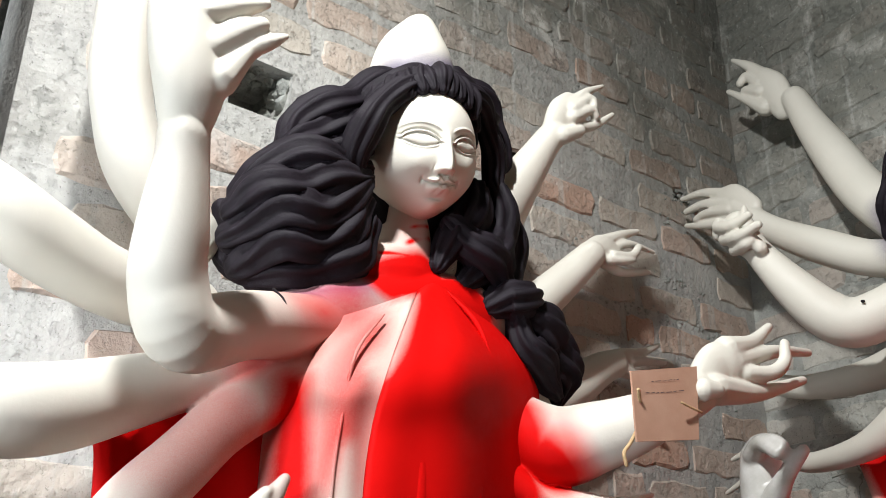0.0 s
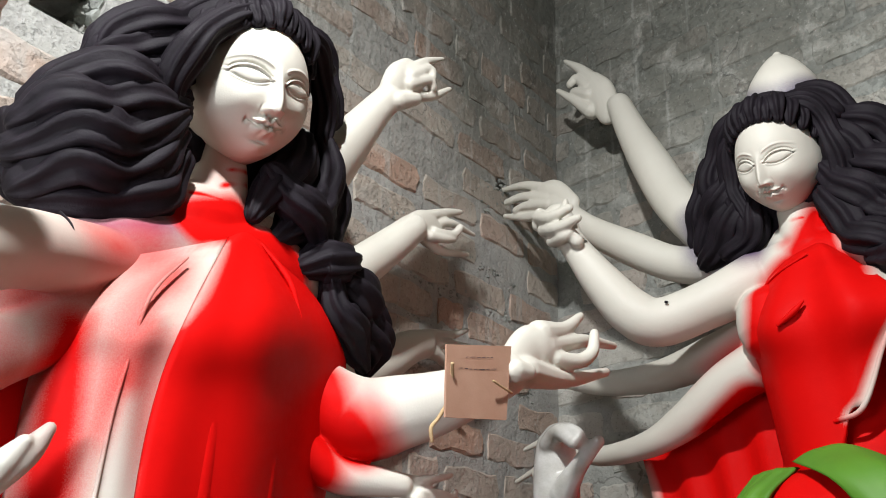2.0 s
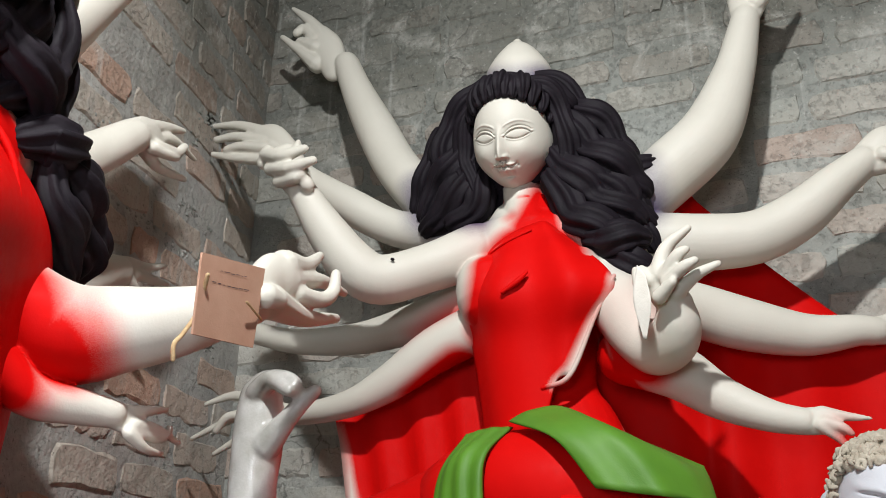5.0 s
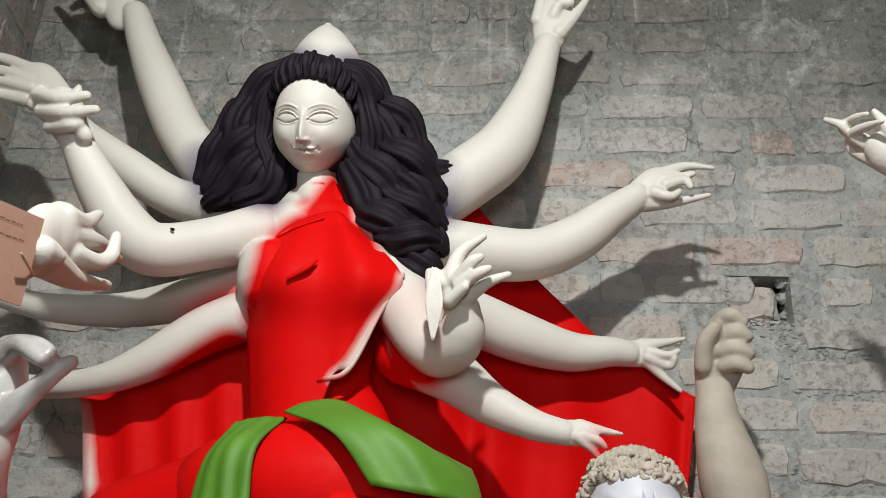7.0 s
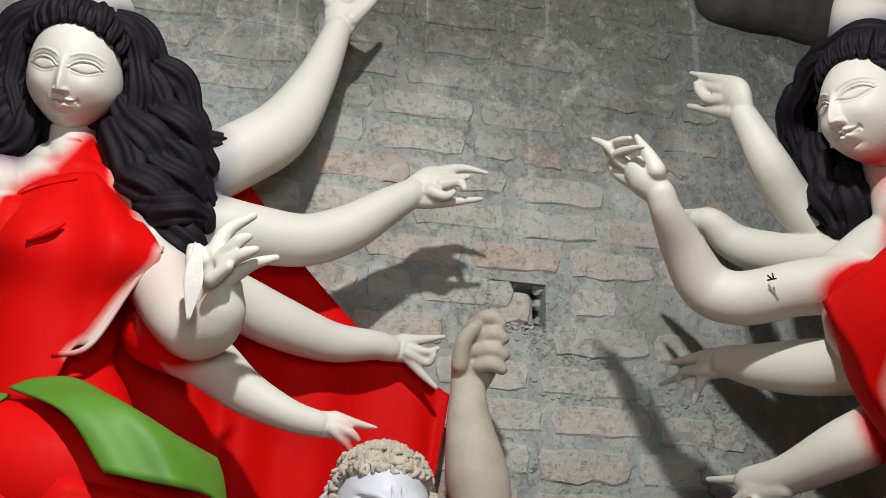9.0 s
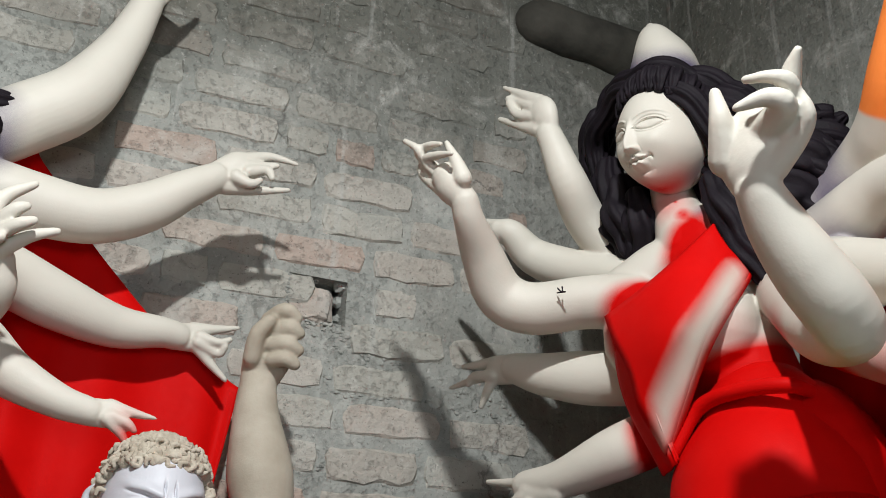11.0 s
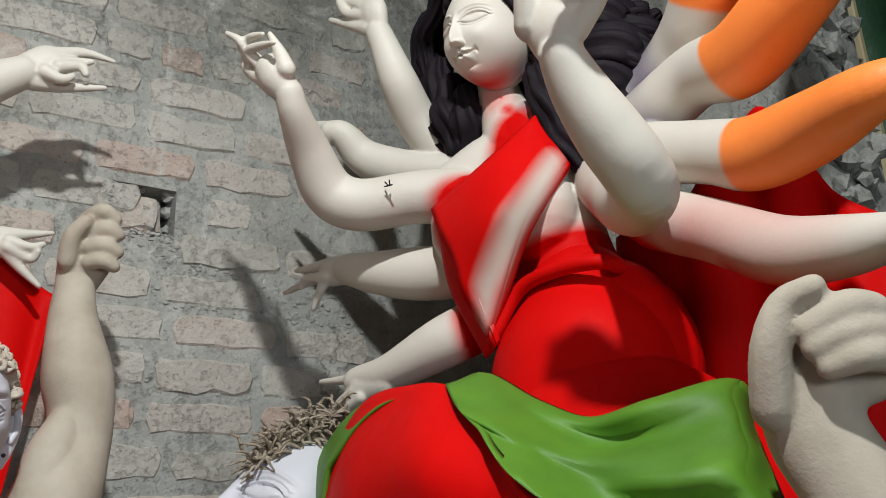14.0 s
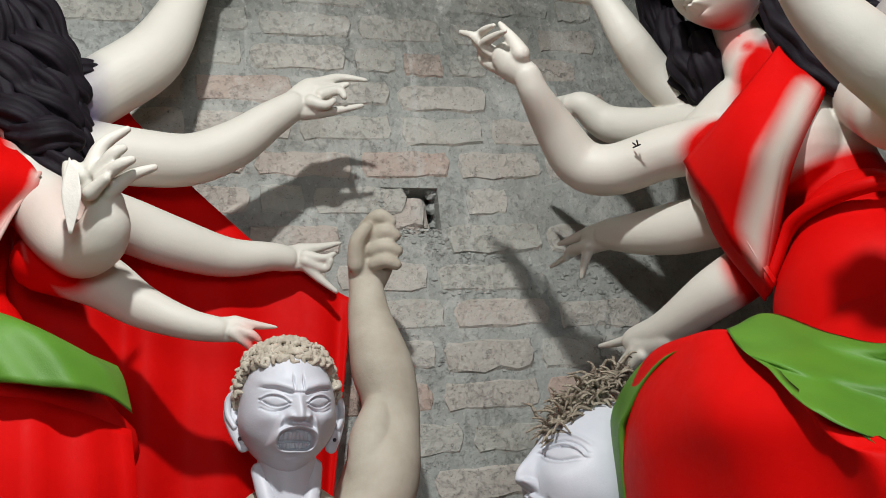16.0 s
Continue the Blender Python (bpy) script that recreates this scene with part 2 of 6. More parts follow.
def lock(bm, points, lobes=5, ripple=0.16, twist=0.12, deep=1.0):
    """A modelled lock of hair: grooved, waving and swelling along its length."""
    run = spline(points, 9)
    phase, gone, out = random.uniform(0, 6.3), 0.0, []
    for k, q in enumerate(run):
        if k:
            gone += float(np.linalg.norm(q[:3] - run[k - 1][:3]))
        ease = math.sin(math.pi * k / (len(run) - 1))
        w = math.sin(gone * 48 + phase) * ease
        out.append((q[0] + 0.10 * q[3] * w, q[1] + 0.22 * q[3] * math.cos(gone * 48 + phase) * ease, q[2] + 0.20 * q[3] * w, q[3] * (1 + 0.10 * w)))
    tube(bm, out, 1, 36, 1, deep, ripple, lobes + 2, twist)


def sheet(bm, rows, mat=0, sub=8, folds=0.0, count=6, thick=0.006, phase=0.0, swag=0.0):
    """A moulded cloth lofted through rows of points (across, towards the room, height), with folds and a thickness."""
    lines = [spline([q[:3] for q in r], sub) for r in rows]
    n = min(len(r) for r in lines)
    grid = spline([np.concatenate(r[:n]) for r in lines], sub)
    cols = len(grid)
    both = []
    for side in (0, 1):
        vs = []
        for i, row in enumerate(grid):
            run = []
            for j in range(n):
                u, d, z = row[3 * j: 3 * j + 3]
                f = folds * math.sin(2 * math.pi * count * i / (cols - 1) + phase + 0.35 * math.sin(5.0 * j / n)) * (0.5 + 0.5 * j / n)
                if swag:
                    a, b = i / (cols - 1), j / (n - 1)
                    dip = b + 0.10 * math.sin(math.pi * a)
                    f += swag * math.sin(math.pi * a) ** 0.7 * (math.sin(2 * math.pi * (2.6 * dip - 1.2 * (a - 0.4) ** 2)) + 0.5 * math.sin(2 * math.pi * (4.3 * dip + 0.9 * a)))
                run.append(bm.verts.new((u, -(d + f) + side * thick, z)))
            vs.append(run)
        both.append(vs)
    for side, vs in enumerate(both):
        for i in range(cols - 1):
            for j in range(n - 1):
                q = (vs[i][j], vs[i + 1][j], vs[i + 1][j + 1], vs[i][j + 1])
                bm.faces.new(q if side else q[::-1]).material_index = mat
    a, b = both
    rim = [(i, 0) for i in range(cols)] + [(cols - 1, j) for j in range(1, n)] + [(i, n - 1) for i in range(cols - 2, -1, -1)] + [(0, j) for j in range(n - 2, 0, -1)]
    for (i, j), (k, l) in zip(rim, rim[1:] + rim[:1]):
        bm.faces.new((a[i][j], a[k][l], b[k][l], b[i][j])).material_index = mat


def bell(x, y, cx, cy, sx, sy):
    return math.exp(-((x - cx) / sx) ** 2 - ((y - cy) / sy) ** 2)


def line(d, w):
    return math.exp(-(d / w) ** 2)


def step(a, b, v):
    k = min(max((v - a) / (b - a), 0.0), 1.0)
    return k * k * (3 - 2 * k)


def calm(x, z):
    """Relief of a serene face: fine brows, almond eyes with incised lids, straight nose and a small smiling mouth."""
    ax = abs(x)
    z += 0.09 * step(-0.45, 0.0, z)
    f = -0.13 * bell(ax, z, 0.42, 0.19, 0.25, 0.17)
    # nose: a slim ridge that swells to the tip and is cut off below
    down = step(0.42, -0.30, z)
    ridge = (0.05 + 0.27 * down ** 1.3) * line(ax, 0.075 + 0.035 * down) * step(-0.385, -0.315, z) * step(0.44, 0.20, z)
    f += ridge + 0.13 * bell(ax, z, 0.125, -0.305, 0.055, 0.055) - 0.06 * bell(ax, z, 0.065, -0.375, 0.035, 0.022)
    f -= 0.035 * line(ax - 0.195 + 0.1 * (z + 0.3), 0.02) * line(z + 0.29, 0.07)
    # brow: a thin arched line
    brow = 0.33 + 0.11 * math.sin(min(max((ax - 0.10) / 0.70, 0), 1) * math.pi) ** 0.8
    f += 0.034 * line(z - brow, 0.022) * step(0.08, 0.18, ax) * step(0.84, 0.68, ax)
    # eye
    q = (ax - 0.43) / 0.29
    if abs(q) < 1.3:
        arch = max(0.0, 1 - q * q)
        upper = 0.165 + 0.115 * arch ** 0.75 + 0.015 * q
        lower = 0.165 - 0.075 * arch + 0.015 * q
        if arch > 0 and lower < z < upper:
            f += 0.085 * arch ** 0.5 * math.sin(math.pi * (z - lower) / (upper - lower)) ** 0.6
        fade = step(1.3, 0.95, abs(q))
        f += fade * (0.060 * line(z - upper - 0.026, 0.018) - 0.050 * line(z - upper, 0.013) - 0.045 * line(z - upper - 0.062, 0.013))
        f += step(1.05, 0.8, abs(q)) * (0.034 * line(z - lower + 0.020, 0.018) - 0.036 * line(z - lower, 0.012))
    # mouth
    bow = -0.525 + 0.022 * line(ax - 0.075, 0.05) + 0.17 * ax * ax / 0.3
    lips = step(0.33, 0.20, ax)
    top = 0.075 * step(0.34, 0.05, ax) + 0.012 * line(ax - 0.07, 0.05)
    f += lips * 0.115 * line(z - bow - 0.5 * top, 0.5 * top + 0.012)
    f += step(0.27, 0.10, ax) * 0.145 * line(z - bow + 0.075, 0.052)
    f -= 0.115 * step(0.345, 0.27, ax) * line(z - bow, 0.014)
    f -= 0.07 * bell(ax, z, 0.335, -0.485, 0.035, 0.045) + 0.03 * bell(ax, z, 0, -0.425, 0.035, 0.04)
    f -= 0.075 * bell(ax, z, 0, -0.70, 0.17, 0.035)
    f += 0.11 * bell(ax, z, 0, -0.83, 0.20, 0.11) + 0.06 * bell(ax, z, 0.52, -0.22, 0.22, 0.22)
    return f


def snarl(x, z):
    """Relief of a raging face: knotted brows, glaring eyes, a broad nose and bared teeth."""
    ax = abs(x)
    z += 0.11 * step(-1.0, -0.45, z)
    f = -0.14 * bell(ax, z, 0.45, 0.22, 0.22, 0.14)
    down = step(0.40, -0.05, z)
    f += (0.06 + 0.30 * down) * line(ax, 0.085 + 0.06 * down) * step(-0.12, -0.03, z) * step(0.52, 0.36, z)
    f += 0.20 * bell(ax, z, 0.19, -0.01, 0.075, 0.075) - 0.10 * bell(ax, z, 0.10, -0.085, 0.05, 0.025)
    # brows drawn together, with furrows over the nose
    brow = 0.36 + 0.26 * ax - 0.16 * max(0.0, ax - 0.45)
    f += 0.10 * line(z - brow - 0.05, 0.085) * step(0.02, 0.14, ax) * step(0.88, 0.66, ax)
    f -= 0.10 * line(z - brow + 0.04, 0.025) * step(0.1, 0.2, ax) * step(0.8, 0.6, ax)
    f -= 0.09 * line(ax - 0.10, 0.022) * line(z - 0.52, 0.10) + 0.06 * line(z - 0.36, 0.022) * line(ax, 0.14)
    q = (ax - 0.45) / 0.25
    if abs(q) < 1.3:
        arch = max(0.0, 1 - q * q)
        upper, lower = 0.235 + 0.085 * arch ** 0.8 + 0.03 * q, 0.225 - 0.075 * arch + 0.03 * q
        if arch > 0 and lower < z < upper:
            f += 0.10 * arch ** 0.5 * math.sin(math.pi * (z - lower) / (upper - lower)) ** 0.6
        fade = step(1.3, 0.95, abs(q))
        f += fade * (0.07 * line(z - upper - 0.025, 0.022) - 0.06 * line(z - upper, 0.014) + 0.05 * line(z - lower + 0.022, 0.02) - 0.045 * line(z - lower, 0.013))
        f -= 0.05 * fade * line(z - lower + 0.09 + 0.04 * q, 0.02)
    # folds from the nose round the mouth
    f += 0.11 * line(ax - 0.34 - 0.35 * (-0.05 - z), 0.06) * step(-0.62, -0.40, z) * step(0.08, -0.10, z)
    # open mouth: lips round a hollow, two rows of teeth in it
    u, v = x / 0.37, (z + 0.38 + 0.05 * ax) / 0.195
    r = (abs(u) ** 2.6 + abs(v) ** 2.6) ** (1 / 2.6)
    f += 0.15 * line(r - 1.12, 0.15) - 0.26 * step(1.02, 0.84, r)
    if r < 0.95:
        gap = abs(math.sin(x * math.pi / 0.088)) ** 0.35
        row = max(step(0.02, 0.12, v) * step(0.86, 0.66, v), step(-0.08, -0.2, v) * step(-0.88, -0.70, v))
        f += (0.17 * row * (0.45 + 0.55 * gap)) * step(0.95, 0.8, r)
    f -= 0.07 * bell(ax, z, 0, -0.70, 0.2, 0.04)
    f += 0.15 * bell(ax, z, 0, -0.84, 0.26, 0.12) + 0.09 * bell(ax, z, 0.60, -0.02, 0.20, 0.14)
    return f


def face(bm, place, width, height, turn=0.0, nod=0.0, tilt=0.0, mat=0, relief=calm):
    """A moulded head: an egg, fuller in the forehead, with its features in relief. place: the middle of the face, as (across, towards the room, height)."""
    m = Matrix.Translation((place[0], -place[1], place[2])) @ pose(0, 0, 0, -nod, tilt, turn)
    n, k = 300, 250
    hw, hh, hd = width / 2, height / 2, width * 0.60
    rows = []
    for i in range(k + 1):
        lat = (-1 + 2 * i / k) * math.pi / 2
        row = []
        for j in range(n):
            s = 2 * j / n - 1
            a = math.pi * (0.42 * s + 0.58 * s ** 3)
            x, y, z = math.cos(lat) * math.sin(a), -math.cos(lat) * math.cos(a), math.sin(lat)
            slim = 1.0 - 0.27 * max(0.0, -z) ** 1.8 * (1 if y < 0.3 else 0.5)
            pz = z * (1.13 if z > 0 else 1.0)
            # cheeks and jaw stay full, so that the face is less pointed than an egg
            wide = x * slim * (1 + 0.07 * bell(0, z, 0, -0.45, 1, 0.35))
            f = relief(wide, pz) * min(1.0, max(0.0, (0.15 - y) / 0.35)) if y < 0.15 else 0.0
            row.append(bm.verts.new(m @ Vector((wide * hw, y * hd * (1 if y < 0 else 0.95) - f * hw * 0.85, pz * hh))))
        rows.append(row)
    for a, b in zip(rows, rows[1:]):
        for j in range(n):
            bm.faces.new((a[j], a[(j + 1) % n], b[(j + 1) % n], b[j])).material_index = mat


def fringe(bm, place, width, height, turn, nod, tilt):
    """Hair combed back from a rounded hairline, lock by lock, over the crown of a moulded head."""
    m = Matrix.Translation((place[0], -place[1], place[2])) @ pose(0, 0, 0, -nod, tilt, turn)
    hw, hh, hd = width / 2, height / 2, width * 0.60
    for k in range(13):
        a = -1.55 + 3.1 * k / 12
        run = []
        for s in (0.0, 0.3, 0.65, 1.0):
            e = (0.90 - 0.62 * abs(a / 1.55) ** 2.0) + s * 0.50
            sweep = a * (1 + 0.35 * s) + 0.10 * math.copysign(s, a)
            r = 1.01 + 0.13 * math.sin(math.pi * min(1.0, 0.8 * s + 0.1))
            p = m @ Vector((math.sin(sweep) * math.cos(e) * hw * r * 1.04, -math.cos(sweep) * math.cos(e) * hd * r, math.sin(e) * hh * 1.13 * r))
            run.append((p.x, -p.y, p.z, 0.007 + 0.012 * math.sin(math.pi * min(1.0, 0.8 * s + 0.1))))
        lock(bm, run, 5, 0.14, 0.10)


def blend(bm, voxel, rounds=6):
    """Melts overlapping limbs into one skin."""
    me = finish(bm, "raw", [])
    ob = new("raw", me)
    r = ob.modifiers.new("melt", "REMESH")
    r.mode, r.voxel_size, r.adaptivity = "VOXEL", voxel, 0.0
    s = ob.modifiers.new("ease", "SMOOTH")
    s.factor, s.iterations = 0.5, rounds
    done = bpy.data.meshes.new_from_object(ob.evaluated_get(bpy.context.evaluated_depsgraph_get()))
    bpy.data.objects.remove(ob)
    bpy.data.meshes.remove(me)
    return done


def sprayed(co, strokes):
    """Paint strength at points: strokes of (colour channel, softness, [(across, out, height, radius), ...]); a channel below 0 wipes."""
    out = np.zeros((len(co), 4), np.float32)
    out[:, 3] = 1
    for channel, soft, run in strokes:
        p = np.array([(q[0], -q[1], q[2], q[3]) for q in run], np.float32)
        best = np.full(len(co), -1e9, np.float32)
        for a, b in zip(p, p[1:] if len(p) > 1 else p):
            ab = b[:3] - a[:3]
            s = np.clip(((co - a[:3]) @ ab) / max(float(ab @ ab), 1e-9), 0, 1)
            d = np.linalg.norm(co - a[:3] - s[:, None] * ab, axis=1)
            best = np.maximum(best, (a[3] + s * (b[3] - a[3])) - d)
        k = np.clip(best / soft + 0.5, 0, 1)
        k = k * k * (3 - 2 * k)
        if channel >= 0:
            out[:, channel] = np.maximum(out[:, channel], k)
        else:
            out[:, -1 - channel] *= 1 - k
    return out


def statue(name, label, skin, extra, strokes, m, materials, voxel=0.0031, rounds=5, all_red=()):
    """One mesh: the melted skin, then hair, face and cloth; the paint layer is sprayed over all of it."""
    body = blend(skin, voxel, rounds)
    bm = bmesh.new()
    bm.from_mesh(body)
    for f in bm.faces:
        f.material_index = 0
    bpy.data.meshes.remove(body)
    other = finish(extra, "extra", [])
    bm.from_mesh(other)
    bpy.data.meshes.remove(other)
    me = bpy.data.meshes.new(name)
    bm.to_mesh(me)
    bm.free()
    for mat in materials:
        me.materials.append(mat)
    me.polygons.foreach_set("use_smooth", [True] * len(me.polygons))
    co = np.empty(len(me.vertices) * 3, np.float32)
    me.vertices.foreach_get("co", co)
    layer = me.color_attributes.new("paint", "FLOAT_COLOR", "POINT")
    cloth = np.zeros(len(me.vertices), bool)
    for f in me.polygons:
        if f.material_index == 4:
            cloth[list(f.vertices)] = True
    co = co.reshape(-1, 3)
    paint = sprayed(co, strokes)
    paint[cloth] = sprayed(co[cloth], [(0, 0.05, [(0, 0, 1, 50)])] + [s for s in strokes if s[0] < 0])
    layer.data.foreach_set("color", paint.ravel())
    ob = new(name, me)
    ob.matrix_world = m
    return tagged(ob, label, "statue")


# ---- the room ----
def slab(name, lo, hi, material, m=None):
    bm = bmesh.new()
    ob = new(name, finish(box(bm, lo, hi), name, [material], False))
    if m:
        ob.matrix_world = m
    return tagged(ob, kind="structure")


COURSE, LONG, JOINT = 0.1005, 0.262, 0.018
FIRST = 1.89 - 6 * COURSE


def brick_meshes(material, count=16):
    """Worn, mortar-smeared faces: a ragged rim sunk in the joint, a soft shoulder and a slightly hollow front."""
    out = []
    h = COURSE - JOINT
    for _ in range(count):
        bm = bmesh.new()
        j = lambda s: random.uniform(-s, s)
        loop = [(x, 0.0) for x in (0.03, 0.2, 0.4, 0.6, 0.8)] + [(0.97, 0.06 * h), (1, 0.35 * h), (1, 0.7 * h)] + [(x, h) for x in (0.97, 0.8, 0.6, 0.4, 0.2)] + [(0.03, 0.94 * h), (0, 0.65 * h), (0, 0.3 * h)]
        rim, front = [], []
        for x, z in loop:
            x, z = x + j(0.018), z + j(0.005)
            rim.append(bm.verts.new((x, 0.005, z)))
            front.append(bm.verts.new((x + (0.5 - x) * (0.05 + j(0.03)), -0.0040 + j(0.0018), z + (h / 2 - z) * (0.22 + j(0.14)))))
        heart = [bm.verts.new((x, -0.0038 + j(0.0018), h / 2 + j(0.01))) for x in (0.25, 0.5, 0.75)]
        n = len(loop)
        for k in range(n):
            bm.faces.new((rim[k], rim[(k + 1) % n], front[(k + 1) % n], front[k]))
            ends = [min(range(3), key=lambda i: abs(heart[i].co.x - front[q].co.x)) for q in (k, (k + 1) % n)]
            if ends[0] == ends[1]:
                bm.faces.new((front[k], front[(k + 1) % n], heart[ends[0]]))
            else:
                bm.faces.new((front[k], front[(k + 1) % n], heart[ends[1]], heart[ends[0]]))
        out.append(finish(bm, "brick", [material], False))
    return out


def lay(wall, meshes, length, low, high, skip=(), proud=1.0):
    """Bricks along a wall's own x axis, proud of its face at y = 0."""
    row = 0
    z = FIRST
    while z < high:
        if z > low:
            x = -random.uniform(0.0, LONG)
            while x < length:
                w = LONG if (row % 4 or random.random() < 0.4) else LONG / 2
                w *= random.uniform(0.94, 1.05)
                x0, x1 = max(x, 0.004), min(x + w - JOINT, length - 0.004)
                hidden = any(a < (x0 + x1) / 2 < b and c < z + COURSE / 2 < d for a, b, c, d in skip)
                if x1 - x0 > 0.05 and not hidden and random.random() > 0.10:
                    ob = new("brick", random.choice(meshes))
                    ob.parent = wall
                    ob.matrix_basis = Matrix.LocRotScale((x0, random.uniform(-0.0020, 0.0015), z + random.uniform(-0.004, 0.004)), Euler((random.uniform(-0.015, 0.015), random.uniform(-0.014, 0.014), random.uniform(-0.006, 0.006))), (x1 - x0, proud, 1))
                x += w
        z += COURSE
        row += 1


TOP = 4.1


def pierced(name, start, length, thick, holes, material, m):
    """A wall along its own x, its face at y = 0, with pockets (x0, x1, z0, z1) broken deep into it."""
    bm = bmesh.new()
    xs = sorted({start, length, *(v for h in holes for v in h[:2])})
    for x0, x1 in zip(xs, xs[1:]):
        z = 0.0
        for h in sorted((h for h in holes if h[0] <= x0 and x1 <= h[1]), key=lambda h: h[2]):
            box(bm, (x0, 0, z), (x1, thick, h[2]))
            box(bm, (x0, 0.16, h[2]), (x1, thick, h[3]))
            z = h[3]
        box(bm, (x0, 0, z), (x1, thick, TOP))
    ob = new(name, finish(bm, name, [material], False))
    ob.matrix_world = m
    return tagged(ob, kind="structure")


floor = slab("floor", (-3.0, -3.2, -0.2), (3.2, 2.4, 0.0), FLOOR)
ceiling = slab("ceiling", (-3.0, -3.2, TOP), (3.2, 2.4, TOP + 0.15), CEIL)
BACK_HOLES = [(1.885, 2.035, 2.045, 2.17)]
SIDE_HOLES = [(0.595, 0.725, 2.335, 2.45), (1.30, 1.39, 2.41, 2.53), (1.985, 2.04, 2.49, 2.60)]
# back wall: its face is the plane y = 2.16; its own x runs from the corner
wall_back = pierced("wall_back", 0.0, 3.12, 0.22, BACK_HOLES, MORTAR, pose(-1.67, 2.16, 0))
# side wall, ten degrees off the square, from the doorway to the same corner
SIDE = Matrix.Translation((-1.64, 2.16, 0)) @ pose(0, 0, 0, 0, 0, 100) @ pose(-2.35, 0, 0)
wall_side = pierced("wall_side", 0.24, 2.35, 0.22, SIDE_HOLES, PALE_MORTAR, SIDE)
# right-hand wall: bare concrete, ends in a ragged edge at a gap
wall_right = slab("wall_right", (0.0, 0, 0), (1.0, 0.22, TOP), MORTAR, Matrix.Translation((1.45, 2.16, 0)) @ pose(0, 0, 0, 0, 0, -90))
wall_near = slab("wall_near", (-3.0, -3.4, 0), (3.2, -3.2, TOP), MORTAR)
wall_outer = slab("wall_outer", (-3.2, -3.4, 0), (-3.0, 2.4, TOP), MORTAR)
wall_far = slab("wall_far", (3.2, -3.4, 0), (3.4, 2.4, TOP), MORTAR)
wall_beyond = slab("wall_beyond", (1.67, 2.16, 0), (3.2, 2.36, TOP), MORTAR)


# ---- painted statue by the side wall ----
def figure_by_side_wall():
    sk, ex = bmesh.new(), bmesh.new()
    # neck, chest, hips down to the ground
    limb(sk, [(0, -0.01, 2.149, 0.047), (0.001, 0, 2.048, 0.051), (0.004, 0, 1.966, 0.064)])
    limb(sk, [(-0.022, 0, 1.94, 0.114), (-0.006, 0, 1.845, 0.154), (0.034, 0, 1.72, 0.152), (0.049, 0, 1.615, 0.153)] + [(0.0, 0.0, 1.2, 0.22), (0.0, 0.0, 0.5, 0.26), (0.0, 0.0, 0.02, 0.28)], 0.62)
    limb(sk, [(-0.214, 0.02, 1.866, 0.051), (-0.12, 0.03, 1.893, 0.062), (0.099, 0.02, 1.941, 0.074), (0.24, 0, 1.888, 0.062)], 0.8)
    # raised arm in front
    limb(sk, [(-0.18, 0.03, 1.862, 0.05), (-0.34, 0.12, 1.814, 0.046), (-0.459, 0.2, 1.763, 0.047), (-0.496, 0.22, 1.81, 0.045), (-0.507, 0.24, 1.87, 0.041), (-0.515, 0.26, 1.939, 0.032), (-0.521, 0.27, 1.972, 0.03)])
    limb(sk, [(-0.521, 0.27, 1.969, 0.028), (-0.526, 0.28, 2.029, 0.043), (-0.538, 0.28, 2.094, 0.046), (-0.546, 0.28, 2.154, 0.043)], 0.8)
    digits(sk, [(-0.498, 0.3, 2.039, 0.022), (-0.472, 0.31, 2.083, 0.013), (-0.449, 0.32, 2.102, 0.01), (-0.428, 0.32, 2.12, 0.004)],
           [(-0.517, 0.3, 2.073, 0.02), (-0.485, 0.31, 2.104, 0.017), (-0.464, 0.32, 2.119, 0.011)], [(-0.529, 0.3, 2.115, 0.02), (-0.485, 0.31, 2.141, 0.014), (-0.46, 0.32, 2.151, 0.007)],
           [(-0.547, 0.3, 2.15, 0.02), (-0.513, 0.31, 2.186, 0.014), (-0.482, 0.32, 2.205, 0.008)])
    # arms behind, going up and out
    limb(sk, [(-0.357, -0.08, 1.996, 0.052), (-0.452, -0.06, 2.073, 0.049), (-0.491, -0.05, 2.15, 0.046), (-0.51, -0.04, 2.236, 0.046), (-0.52, -0.02, 2.365, 0.042), (-0.524, 0, 2.492, 0.034)])
    limb(sk, [(-0.355, -0.05, 1.874, 0.05), (-0.484, 0, 1.87, 0.047), (-0.578, 0.03, 1.889, 0.05), (-0.648, 0.05, 1.913, 0.049), (-0.732, 0.05, 1.96, 0.04), (-0.793, 0.05, 2.027, 0.028)])
    limb(sk, [(-0.17, 0.03, 1.81, 0.06), (-0.26, 0.03, 1.79, 0.046), (-0.36, 0.03, 1.757, 0.042), (-0.465, 0.05, 1.715, 0.048), (-0.552, 0.08, 1.681, 0.053), (-0.627, 0.1, 1.665, 0.051), (-0.704, 0.1, 1.668, 0.036), (-0.776, 0.1, 1.68, 0.023)])
    limb(sk, [(-0.17, 0.05, 1.80, 0.055), (-0.255, 0.06, 1.748, 0.044), (-0.335, 0.07, 1.692, 0.040), (-0.395, 0.08, 1.632, 0.041), (-0.450, 0.09, 1.575, 0.043), (-0.50, 0.1, 1.51, 0.040)])
    digits(sk, [(-0.33, 0.13, 1.555, 0.018), (-0.30, 0.14, 1.590, 0.016), (-0.285, 0.15, 1.618, 0.008)], [(-0.35, 0.13, 1.545, 0.020), (-0.325, 0.14, 1.575, 0.016), (-0.31, 0.15, 1.60, 0.009)])
